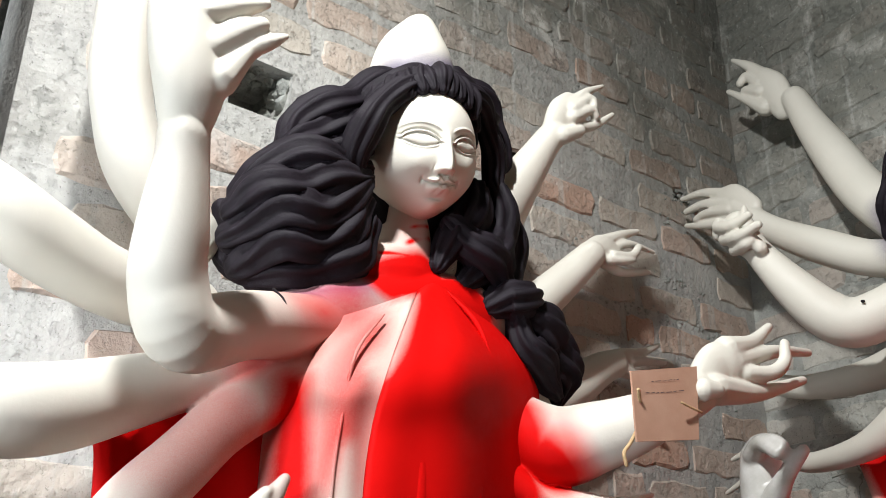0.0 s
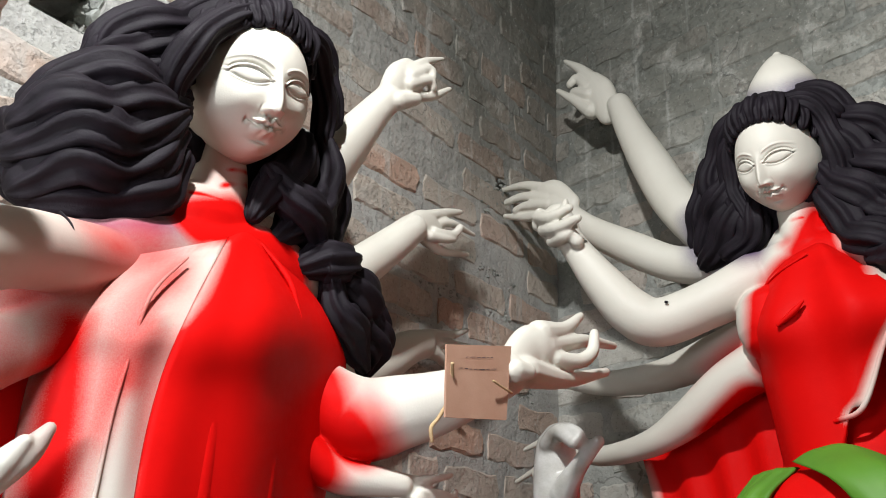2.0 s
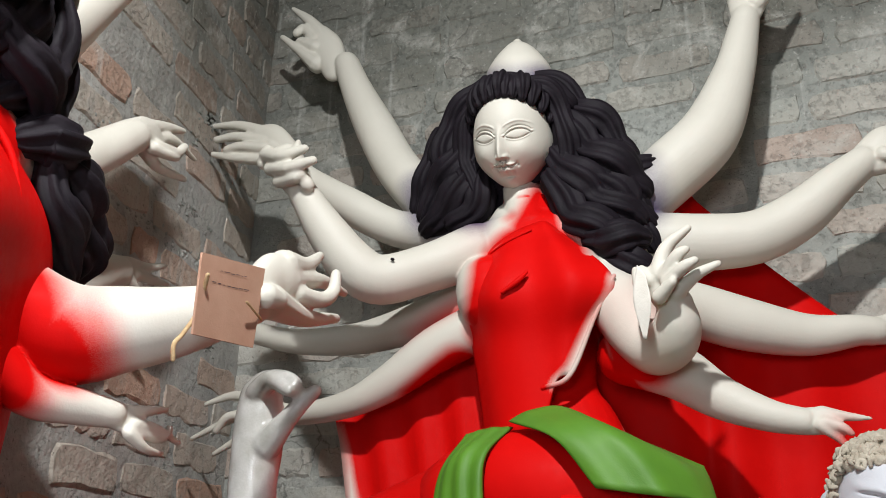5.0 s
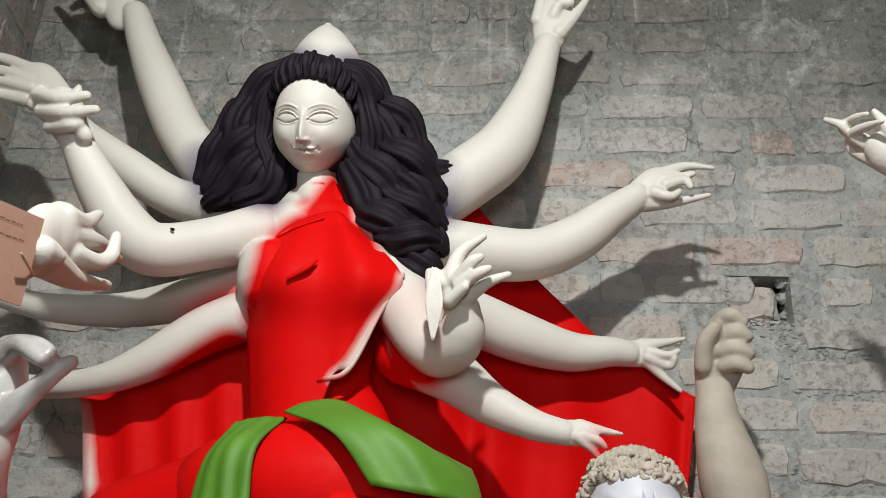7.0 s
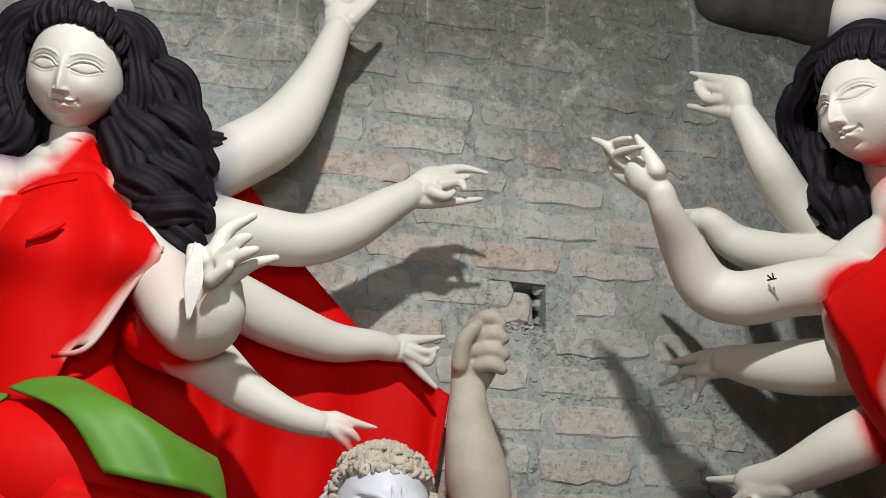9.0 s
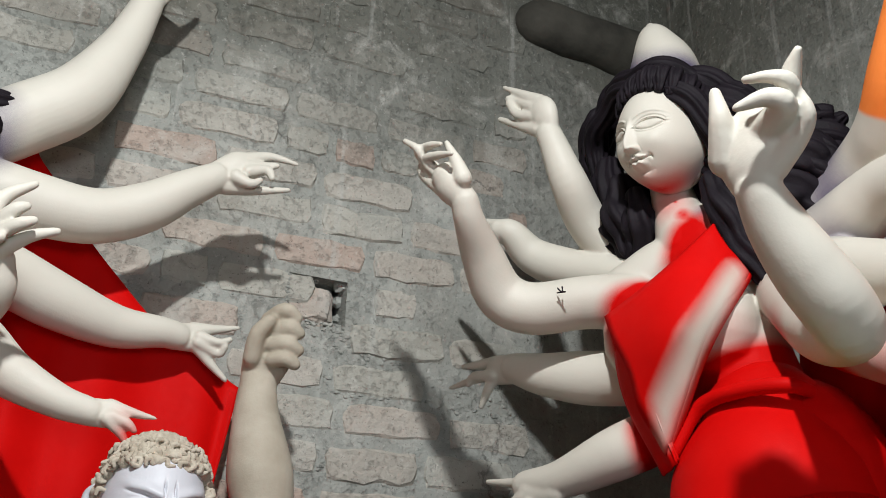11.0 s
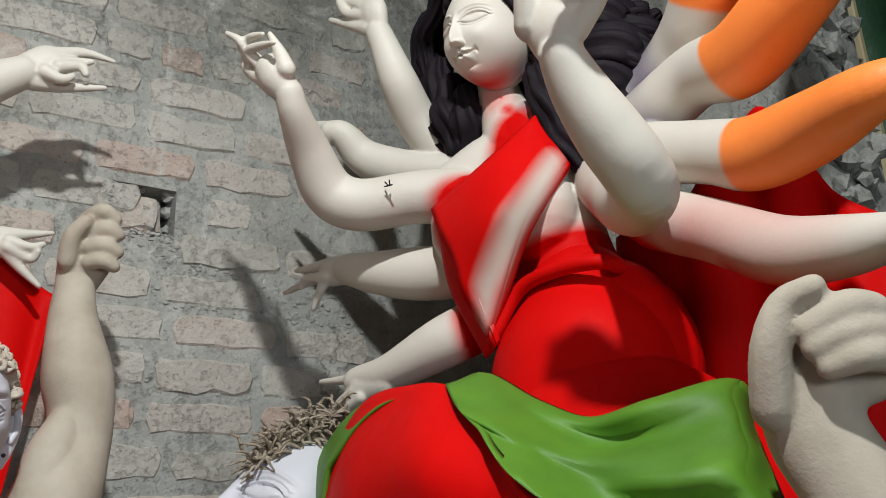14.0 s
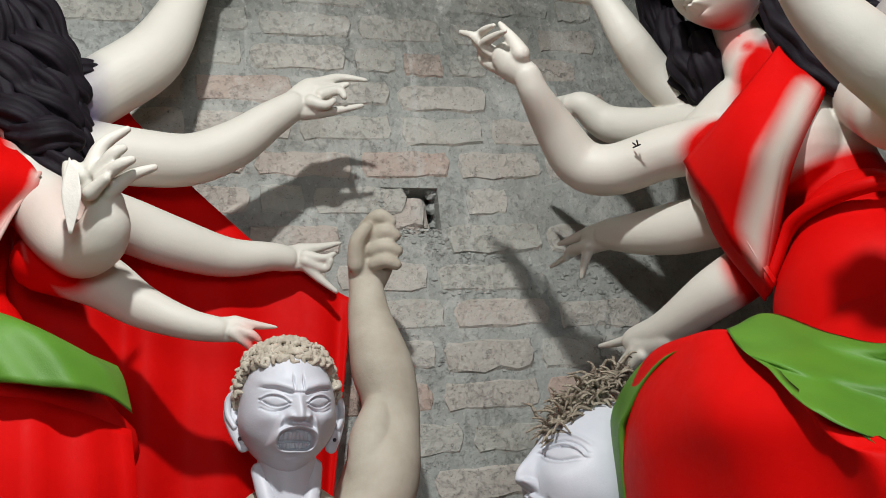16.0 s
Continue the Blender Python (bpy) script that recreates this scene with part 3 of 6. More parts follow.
    # arms on the far side
    limb(sk, [(0.292, -0.1, 2.168, 0.053), (0.309, -0.04, 2.261, 0.049), (0.345, 0.01, 2.355, 0.034), (0.365, 0.03, 2.394, 0.03)])
    limb(sk, [(0.365, 0.03, 2.394, 0.03), (0.381, 0.04, 2.441, 0.036), (0.411, 0.04, 2.477, 0.032)], 0.6)
    digits(sk, [(0.394, 0.05, 2.463, 0.017), (0.452, 0.05, 2.521, 0.011), (0.514, 0.05, 2.564, 0.005)], [(0.395, 0.06, 2.452, 0.016), (0.458, 0.06, 2.505, 0.011), (0.454, 0.07, 2.477, 0.01)],
           [(0.394, 0.06, 2.433, 0.016), (0.444, 0.07, 2.466, 0.011), (0.458, 0.07, 2.456, 0.01)], [(0.372, 0.05, 2.386, 0.021), (0.415, 0.06, 2.409, 0.014)], [(0.418, 0.05, 2.424, 0.016), (0.467, 0.06, 2.442, 0.011), (0.531, 0.06, 2.493, 0.006)])
    limb(sk, [(0.338, -0.1, 1.983, 0.051), (0.405, -0.06, 2.054, 0.044), (0.471, -0.03, 2.124, 0.037), (0.526, -0.02, 2.178, 0.032)])
    limb(sk, [(0.526, -0.02, 2.178, 0.032), (0.566, -0.02, 2.204, 0.032), (0.598, -0.02, 2.202, 0.028)], 0.6)
    digits(sk, [(0.567, -0.02, 2.22, 0.016), (0.638, -0.02, 2.256, 0.012), (0.696, -0.02, 2.281, 0.007)], [(0.595, -0.02, 2.212, 0.013), (0.648, -0.01, 2.234, 0.01), (0.74, -0.01, 2.238, 0.005)],
           [(0.578, 0, 2.185, 0.011), (0.631, 0.01, 2.196, 0.01), (0.657, 0.01, 2.222, 0.009)], [(0.572, -0.02, 2.172, 0.015), (0.629, -0.02, 2.164, 0.011), (0.727, -0.02, 2.188, 0.007)], [(0.564, 0, 2.171, 0.012), (0.603, 0.01, 2.176, 0.01), (0.634, 0.01, 2.186, 0.008)])
    limb(sk, [(0.465, -0.15, 1.847, 0.047), (0.591, -0.15, 1.914, 0.047), (0.678, -0.14, 1.972, 0.039), (0.73, -0.14, 1.994, 0.034)])
    limb(sk, [(0.73, -0.14, 1.994, 0.034), (0.772, -0.14, 2.008, 0.033)], 0.6)
    digits(sk, [(0.763, -0.14, 2.023, 0.017), (0.839, -0.14, 2.042, 0.012), (0.909, -0.14, 2.073, 0.006)], [(0.78, -0.13, 2.007, 0.013), (0.845, -0.13, 2.019, 0.011), (0.913, -0.13, 2.029, 0.008)],
           [(0.757, -0.13, 1.983, 0.018), (0.797, -0.13, 1.972, 0.013), (0.848, -0.13, 1.951, 0.008)])
    limb(sk, [(0.205, 0.02, 1.777, 0.059), (0.254, 0.1, 1.725, 0.069), (0.285, 0.18, 1.736, 0.058), (0.315, 0.24, 1.754, 0.048), (0.357, 0.29, 1.783, 0.037), (0.386, 0.31, 1.803, 0.034)])
    limb(sk, [(0.386, 0.31, 1.803, 0.034), (0.442, 0.31, 1.851, 0.044), (0.472, 0.32, 1.864, 0.043)], 0.6)
    digits(sk, [(0.468, 0.32, 1.888, 0.027), (0.536, 0.33, 1.913, 0.015), (0.601, 0.33, 1.956, 0.008)], [(0.474, 0.33, 1.867, 0.019), (0.592, 0.34, 1.905, 0.013), (0.715, 0.34, 1.925, 0.008)],
           [(0.489, 0.34, 1.848, 0.015), (0.537, 0.36, 1.853, 0.014), (0.567, 0.37, 1.876, 0.012), (0.576, 0.37, 1.911, 0.009)], [(0.405, 0.33, 1.808, 0.028), (0.518, 0.34, 1.818, 0.016), (0.679, 0.34, 1.866, 0.009)], [(0.343, 0.35, 1.795, 0.02), (0.363, 0.36, 1.796, 0.014)])
    limb(sk, [(0.17, 0.06, 1.676, 0.033), (0.219, 0.1, 1.634, 0.028), (0.263, 0.14, 1.627, 0.024), (0.299, 0.17, 1.624, 0.019)])
    limb(sk, [(0.299, 0.17, 1.624, 0.019), (0.336, 0.18, 1.62, 0.021)], 0.6)
    digits(sk, [(0.32, 0.18, 1.629, 0.011), (0.356, 0.19, 1.639, 0.008), (0.403, 0.19, 1.65, 0.005)], [(0.324, 0.19, 1.614, 0.01), (0.368, 0.2, 1.616, 0.007), (0.432, 0.2, 1.607, 0.005)], [(0.325, 0.19, 1.606, 0.009), (0.378, 0.2, 1.605, 0.008), (0.401, 0.2, 1.623, 0.006)], [(0.312, 0.19, 1.6, 0.009), (0.344, 0.2, 1.585, 0.007), (0.389, 0.2, 1.585, 0.004)])
    # head
    for shape in (face, fringe):
        shape(ex, (-0.010, 0.055, 2.202), 0.190, 0.228, -14, -17, -4)
    tube(ex, [(0.017, -0.01, 2.403, 0.084), (0.021, -0.01, 2.456, 0.072), (0.031, -0.01, 2.51, 0.044), (0.038, -0.01, 2.54, 0.025), (0.041, -0.01, 2.552, 0.009)], 0, 28, 5)
    # hair
    lock(ex, [(0.051, -0.03, 2.364, 0.079), (0.04, -0.04, 2.29, 0.105), (0.03, -0.04, 2.203, 0.1), (0.014, -0.04, 2.107, 0.082)], 14, 0.05, 0.05)
    for run in ([(-0.011, 0.125, 2.306, 0.014), (-0.073, 0.12, 2.29, 0.019), (-0.136, 0.105, 2.23, 0.024), (-0.158, 0.08, 2.159, 0.024), (-0.145, 0.05, 2.114, 0.018)], [(-0.118, 0.03, 2.248, 0.029), (-0.09, 0.07, 2.297, 0.031), (-0.031, 0.09, 2.326, 0.026), (0.065, 0.07, 2.358, 0.027), (0.173, 0.03, 2.353, 0.027)], [(0.058, 0.02, 2.394, 0.024), (-0.061, 0.03, 2.339, 0.03), (-0.165, 0.03, 2.252, 0.032), (-0.233, 0.02, 2.204, 0.028), (-0.249, 0.01, 2.16, 0.018)],
                [(0.068, 0, 2.401, 0.024), (-0.04, 0, 2.368, 0.027), (-0.124, 0, 2.295, 0.03), (-0.207, -0.01, 2.248, 0.023)], [(-0.113, 0.04, 2.24, 0.023), (-0.173, 0.03, 2.206, 0.034), (-0.23, 0.02, 2.173, 0.031), (-0.247, 0, 2.139, 0.02)],
                [(-0.122, 0.04, 2.188, 0.023), (-0.176, 0.04, 2.153, 0.028), (-0.239, 0.02, 2.149, 0.024)]):
        lock(ex, run, 6, 0.14, 0.10)
    for run in ([(-0.121, 0.05, 2.142, 0.017), (-0.203, 0.05, 2.125, 0.036), (-0.281, 0.03, 2.096, 0.033), (-0.309, 0, 2.055, 0.024)], [(-0.127, 0.06, 2.118, 0.018), (-0.206, 0.06, 2.085, 0.035), (-0.291, 0.04, 2.046, 0.036), (-0.325, 0.01, 2.018, 0.022)],
                [(-0.131, 0.06, 2.104, 0.02), (-0.188, 0.06, 2.047, 0.037), (-0.269, 0.04, 2.015, 0.041), (-0.32, 0, 1.981, 0.025)], [(-0.123, 0.05, 2.08, 0.022), (-0.173, 0.05, 2.006, 0.039), (-0.25, 0.03, 1.982, 0.043), (-0.297, 0, 1.942, 0.029)],
                [(-0.108, 0.04, 2.047, 0.026), (-0.143, 0.04, 1.979, 0.039), (-0.218, 0.03, 1.949, 0.036), (-0.277, 0, 1.929, 0.022)]):
        lock(ex, run, 6, 0.15, 0.10)
    lock(ex, [(-0.311, -0.06, 2.05, 0.018), (-0.28, -0.06, 1.991, 0.036), (-0.232, -0.05, 1.962, 0.036)], 5, 0.1)
    for run in ([(-0.015, 0.125, 2.306, 0.014), (0.046, 0.12, 2.323, 0.018), (0.118, 0.09, 2.306, 0.021), (0.162, 0.06, 2.251, 0.021), (0.171, 0.05, 2.193, 0.019)], [(0.111, 0, 2.438, 0.025), (0.202, 0, 2.396, 0.03), (0.239, 0, 2.294, 0.023)],
                [(0.125, 0.05, 2.178, 0.025), (0.103, 0.06, 2.112, 0.036), (0.063, 0.06, 2.068, 0.03), (0.032, 0.06, 2.008, 0.015)], [(0.178, 0.04, 2.192, 0.032), (0.182, 0.05, 2.115, 0.04), (0.13, 0.06, 2.032, 0.034), (0.09, 0.06, 1.991, 0.018)],
                [(0.054, 0.07, 2.084, 0.022), (0.098, 0.08, 2.05, 0.033), (0.161, 0.07, 2.016, 0.03), (0.205, 0.06, 1.986, 0.018)], [(0.233, 0.02, 2.163, 0.024), (0.237, 0.03, 2.079, 0.03), (0.18, 0.05, 1.993, 0.026)],
                [(0.147, 0.07, 1.96, 0.024), (0.19, 0.09, 1.98, 0.038), (0.236, 0.08, 1.988, 0.023)], [(0.219, 0.06, 1.968, 0.031), (0.269, 0.06, 1.935, 0.047), (0.33, 0.05, 1.895, 0.044), (0.357, 0.03, 1.849, 0.025), (0.359, 0.02, 1.817, 0.008)],
                [(0.199, 0.08, 1.938, 0.02), (0.218, 0.08, 1.89, 0.03), (0.277, 0.07, 1.856, 0.028), (0.327, 0.05, 1.831, 0.012)], [(0.269, 0.04, 1.977, 0.021), (0.344, 0.04, 1.954, 0.028), (0.384, 0.03, 1.908, 0.022)]):
        lock(ex, run, 6, 0.15, 0.12)
    tube(ex, [(-0.305, 0.115, 1.873, 0.002), (-0.301, 0.135, 1.856, 0.002), (-0.296, 0.14, 1.84, 0.002), (-0.293, 0.14, 1.829, 0.002)], 1, 6, 4)
    # moulded drape and cape
    sheet(ex, [[(-0.230, 0.03, 1.80), (-0.262, 0.05, 1.70), (-0.27, 0.06, 1.60), (-0.27, 0.06, 1.33)], [(-0.205, 0.06, 1.85), (-0.240, 0.115, 1.75), (-0.235, 0.11, 1.657), (-0.24, 0.11, 1.33)], [(-0.12, 0.085, 1.895), (-0.195, 0.150, 1.76), (-0.203, 0.14, 1.661), (-0.189, 0.14, 1.33)], [(-0.029, 0.085, 1.942), (-0.131, 0.158, 1.778), (-0.148, 0.148, 1.667), (-0.139, 0.145, 1.324)]], 0, folds=0.002, count=3)
    sheet(ex, [[(-0.473, -0.03, 1.680), (-0.459, -0.03, 1.618), (-0.44, -0.03, 1.33)], [(-0.42, -0.03, 1.705), (-0.401, -0.03, 1.639), (-0.37, -0.03, 1.33)], [(-0.345, -0.03, 1.735), (-0.317, -0.03, 1.649), (-0.28, -0.03, 1.33)], [(-0.24, -0.02, 1.765), (-0.22, -0.02, 1.659), (-0.19, -0.02, 1.33)], [(-0.15, -0.01, 1.775), (-0.133, -0.01, 1.668), (-0.08, -0.01, 1.33)]], 4, folds=0.010, count=3)
    # seam pressed into the drape
    tube(ex, [(-0.12, 0.120, 1.875, 0.0015), (-0.185, 0.147, 1.80, 0.0028), (-0.200, 0.146, 1.72, 0.0028), (-0.207, 0.140, 1.64, 0.0028), (-0.21, 0.136, 1.50, 0.0028)], 0, 10, 8)
    sheet(ex, [[(-0.031, 0.09, 1.943, 0), (-0.136, 0.16, 1.784, 0), (-0.157, 0.15, 1.68, 0), (-0.164, 0.15, 1.548, 0), (-0.151, 0.15, 1.326, 0)], [(0.002, 0.09, 1.962, 0), (-0.08, 0.18, 1.79, 0), (-0.1, 0.17, 1.685, 0), (-0.105, 0.17, 1.55, 0), (-0.097, 0.17, 1.324, 0)], [(0.047, 0.08, 1.956, 0), (0.005, 0.17, 1.815, 0), (0.003, 0.16, 1.698, 0), (-0.007, 0.16, 1.555, 0), (-0.005, 0.16, 1.317, 0)],
               [(0.129, 0.06, 1.953, 0), (0.144, 0.12, 1.849, 0), (0.151, 0.11, 1.721, 0), (0.129, 0.11, 1.563, 0), (0.125, 0.11, 1.302, 0)], [(0.198, 0.03, 1.938, 0), (0.265, 0.06, 1.84, 0), (0.269, 0.05, 1.722, 0), (0.252, 0.05, 1.571, 0), (0.243, 0.05, 1.288, 0)]], 4, folds=0.0055, count=2.3, phase=0.8)
    # heavier folds hanging in the drape
    for run in ([(-0.072, 0.150, 1.74, 0.010), (-0.076, 0.149, 1.65, 0.019), (-0.080, 0.148, 1.48, 0.022)], [(0.058, 0.125, 1.76, 0.010), (0.050, 0.122, 1.64, 0.020), (0.042, 0.122, 1.48, 0.024)],
                [(0.088, 0.130, 1.81, 0.002), (0.102, 0.122, 1.765, 0.006), (0.098, 0.122, 1.72, 0.002)], [(0.030, 0.090, 1.952, 0.002), (0.065, 0.120, 1.90, 0.005), (0.080, 0.140, 1.84, 0.002)]):
        tube(ex, run, 4, 14, 8)
    strokes = [(0, 0.07, [(0.067, 0.1, 1.916, 0.093), (0.092, 0.1, 1.788, 0.119), (0.057, 0.1, 1.593, 0.162)]), (0, 0.05, [(-0.067, 0.06, 1.954, 0.047), (-0.004, 0.06, 1.979, 0.049)]), (0, 0.012, [(-0.077, 0.045, 2.036, 0.005), (-0.028, 0.05, 2.038, 0.005), (0.023, 0.04, 2.059, 0.005)]), (0, 0.012, [(-0.076, 0.045, 2.008, 0.005), (-0.027, 0.05, 2.012, 0.005), (0.023, 0.04, 2.034, 0.005)]),
               (0, 0.10, [(-0.255, 0.10, 1.745, 0.030), (-0.255, 0.10, 1.66, 0.040), (-0.25, 0.10, 1.545, 0.040)]), (0, 0.16, [(-0.13, 0.12, 1.86, 0.022), (-0.19, 0.14, 1.75, 0.028), (-0.20, 0.14, 1.62, 0.03)]), (0, 0.15, [(-0.30, 0.05, 1.775, 0.030), (-0.22, 0.06, 1.80, 0.035)]), (0, 0.08, [(-0.32, 0.03, 1.73, 0.020), (-0.43, 0.02, 1.705, 0.026)]), (0, 0.15, [(-0.33, 0.08, 1.69, 0.025), (-0.42, 0.09, 1.60, 0.020)]),
               (0, 0.05, [(0.246, 0.12, 1.703, 0.066), (0.259, 0.14, 1.711, 0.058)]), (0, 0.20, [(-0.09, 0.06, 2.043, -0.02), (-0.008, 0.06, 2.065, -0.02)]), (0, 0.30, [(-0.25, 0.06, 1.75, -0.01), (-0.40, 0.08, 1.63, -0.04)]), (0, 0.35, [(-0.22, 0.08, 1.84, -0.03), (-0.45, 0.18, 1.77, -0.09), (-0.51, 0.25, 1.95, -0.11)]), (0, 0.012, [(-0.08, 0.045, 2.064, 0.002), (-0.028, 0.05, 2.066, 0.003), (0.03, 0.04, 2.085, 0.003)]), (0, 0.06, [(-0.05, 0.05, 1.985, 0.02), (0.02, 0.05, 1.99, 0.02)]), (0, 0.20, [(-0.25, 0.1, 1.85, 0.02), (-0.16, 0.1, 1.88, 0.03)]),
               (-1, 0.045, [(-0.055, 0.1, 1.925, 0.010), (-0.128, 0.16, 1.83, 0.020), (-0.155, 0.16, 1.784, 0.016)]), (-1, 0.05, [(-0.190, 0.15, 1.66, 0.008), (-0.196, 0.15, 1.59, 0.022), (-0.196, 0.15, 1.45, 0.022)]), (1, 0.09, [(-0.235, 0.05, 1.899, 0.022), (-0.149, 0.07, 1.922, 0.029), (-0.068, 0.06, 1.963, 0.018)]),
               (1, 0.05, [(-0.061, 0.03, 2.322, 0.073), (0.058, 0.03, 2.358, 0.077)]), (1, 0.06, [(0.34, 0.03, 1.815, 0.029)]), (1, 0.05, [(-0.113, 0.05, 1.993, 0.027), (-0.107, 0.06, 1.963, 0.022)])]
    return statue("statue", "white-primed many-armed statue with black hair and half-sprayed red drape", sk, ex, strokes, pose(-1.17, 0.72, 0, 0, 0, 100), [PAINT, HAIR, GREEN, PAINT, PAINT])


def figure_by_back_wall():
    sk, ex = bmesh.new(), bmesh.new()
    limb(sk, [(-0.085, 0.01, 2.304, 0.043), (-0.072, 0.02, 2.209, 0.045), (-0.06, 0.02, 2.155, 0.063)])
    limb(sk, [(-0.063, 0, 2.131, 0.115), (-0.052, 0, 2.027, 0.149), (-0.052, 0, 1.893, 0.127), (-0.047, 0, 1.788, 0.119), (-0.023, 0, 1.645, 0.164)] + [(0.05, 0.0, 1.1, 0.26), (0.05, 0.0, 0.02, 0.30)], 0.62)
    limb(sk, [(-0.207, 0.04, 2.094, 0.054), (-0.085, 0.04, 2.128, 0.057), (0.069, 0.02, 2.117, 0.059), (0.171, -0.03, 2.133, 0.054)], 0.8)
    limb(sk, [(-0.138, 0.07, 2.017, 0.067), (-0.132, 0.07, 1.987, 0.069)])
    limb(sk, [(0.043, 0.06, 2.015, 0.071), (0.044, 0.06, 1.979, 0.07)])
    # arms on her right
    limb(sk, [(-0.311, -0.08, 2.267, 0.06), (-0.432, -0.1, 2.412, 0.057), (-0.521, -0.13, 2.564, 0.054), (-0.599, -0.16, 2.709, 0.044), (-0.651, -0.18, 2.822, 0.036)])
    limb(sk, [(-0.687, -0.18, 2.812, 0.039), (-0.724, -0.19, 2.891, 0.05), (-0.755, -0.19, 2.937, 0.044)], 0.6)
    digits(sk, [(-0.752, -0.19, 2.955, 0.025), (-0.798, -0.19, 3.014, 0.017), (-0.856, -0.19, 3.069, 0.007)], [(-0.759, -0.18, 2.925, 0.022), (-0.801, -0.18, 2.978, 0.016), (-0.821, -0.17, 2.96, 0.014)], [(-0.754, -0.17, 2.896, 0.02), (-0.804, -0.17, 2.926, 0.015), (-0.81, -0.17, 2.914, 0.012)],
           [(-0.75, -0.18, 2.843, 0.028), (-0.798, -0.17, 2.888, 0.017), (-0.869, -0.17, 2.955, 0.009)])
    limb(sk, [(-0.282, -0.05, 2.202, 0.054), (-0.403, -0.04, 2.225, 0.044), (-0.514, -0.02, 2.286, 0.044), (-0.631, 0, 2.365, 0.036), (-0.714, 0, 2.442, 0.03), (-0.745, 0, 2.473, 0.029)])
    limb(sk, [(-0.699, 0, 2.456, 0.033), (-0.75, 0, 2.503, 0.04), (-0.779, 0, 2.514, 0.037)], 0.6)
    digits(sk, [(-0.758, 0, 2.518, 0.02), (-0.857, 0, 2.562, 0.014), (-0.949, 0, 2.576, 0.007)], [(-0.763, 0.01, 2.492, 0.018), (-0.852, 0.01, 2.523, 0.014), (-0.918, 0.01, 2.525, 0.01)], [(-0.757, 0.02, 2.467, 0.017), (-0.836, 0.02, 2.487, 0.013), (-0.875, 0.02, 2.484, 0.01)], [(-0.769, 0.01, 2.444, 0.018), (-0.85, 0.01, 2.46, 0.013), (-0.923, 0.01, 2.483, 0.008)])
    limb(sk, [(-0.171, 0.04, 2.112, 0.06), (-0.263, 0.09, 2.064, 0.052), (-0.351, 0.14, 2.029, 0.053), (-0.403, 0.17, 2.057, 0.052), (-0.454, 0.2, 2.127, 0.044), (-0.492, 0.22, 2.19, 0.035), (-0.511, 0.23, 2.225, 0.031)])
    limb(sk, [(-0.511, 0.23, 2.225, 0.031), (-0.531, 0.24, 2.26, 0.04), (-0.549, 0.24, 2.292, 0.04)], 0.75)
    digits(sk, [(-0.587, 0.26, 2.302, 0.016), (-0.527, 0.29, 2.275, 0.015), (-0.473, 0.29, 2.283, 0.01)], [(-0.572, 0.26, 2.265, 0.016), (-0.509, 0.29, 2.244, 0.015), (-0.45, 0.29, 2.252, 0.01)], [(-0.547, 0.26, 2.231, 0.015), (-0.499, 0.28, 2.224, 0.014), (-0.481, 0.28, 2.229, 0.01)],
           [(-0.522, 0.25, 2.274, 0.016), (-0.517, 0.25, 2.306, 0.013), (-0.515, 0.25, 2.326, 0.007)], [(-0.598, 0.25, 2.289, 0.016), (-0.584, 0.26, 2.312, 0.013)], [(-0.476, 0.26, 2.213, 0.016), (-0.487, 0.27, 2.234, 0.014)])
    limb(sk, [(-0.193, -0.02, 2.013, 0.055), (-0.329, -0.05, 1.994, 0.047), (-0.498, -0.08, 1.974, 0.038), (-0.676, -0.1, 1.984, 0.031), (-0.817, -0.12, 2.021, 0.027)])
    limb(sk, [(-0.164, 0.02, 1.949, 0.053), (-0.271, 0.02, 1.903, 0.049), (-0.375, 0.02, 1.838, 0.04), (-0.469, 0.02, 1.797, 0.03), (-0.605, 0, 1.784, 0.024), (-0.672, 0, 1.797, 0.023)])
    limb(sk, [(-0.672, 0, 1.797, 0.023), (-0.728, 0, 1.809, 0.027)], 0.6)
    digits(sk, [(-0.725, 0, 1.828, 0.016), (-0.787, 0, 1.835, 0.011), (-0.854, 0, 1.819, 0.006)], [(-0.732, 0.01, 1.795, 0.015), (-0.794, 0.01, 1.771, 0.01), (-0.874, 0.01, 1.738, 0.006)], [(-0.716, 0.01, 1.777, 0.013), (-0.747, 0.01, 1.735, 0.01), (-0.81, 0.01, 1.701, 0.006)], [(-0.725, 0.02, 1.787, 0.012), (-0.77, 0.03, 1.779, 0.011), (-0.797, 0.03, 1.749, 0.008)])
    # arms on her left
    limb(sk, [(0.118, -0.06, 2.188, 0.062), (0.223, -0.08, 2.288, 0.07), (0.319, -0.1, 2.386, 0.067), (0.382, -0.12, 2.535, 0.048), (0.413, -0.13, 2.649, 0.037), (0.423, -0.13, 2.689, 0.033)])
    limb(sk, [(0.423, -0.13, 2.689, 0.033), (0.435, -0.13, 2.745, 0.05), (0.439, -0.13, 2.77, 0.05)], 0.55)
    digits(sk, [(0.4, -0.12, 2.758, 0.019), (0.411, -0.12, 2.824, 0.015), (0.429, -0.12, 2.909, 0.008)], [(0.425, -0.12, 2.764, 0.018), (0.442, -0.12, 2.838, 0.014), (0.459, -0.12, 2.914, 0.008)], [(0.438, -0.11, 2.763, 0.016), (0.453, -0.1, 2.791, 0.012), (0.479, -0.1, 2.795, 0.011)], [(0.452, -0.12, 2.72, 0.022), (0.492, -0.12, 2.773, 0.015), (0.526, -0.12, 2.828, 0.008)])
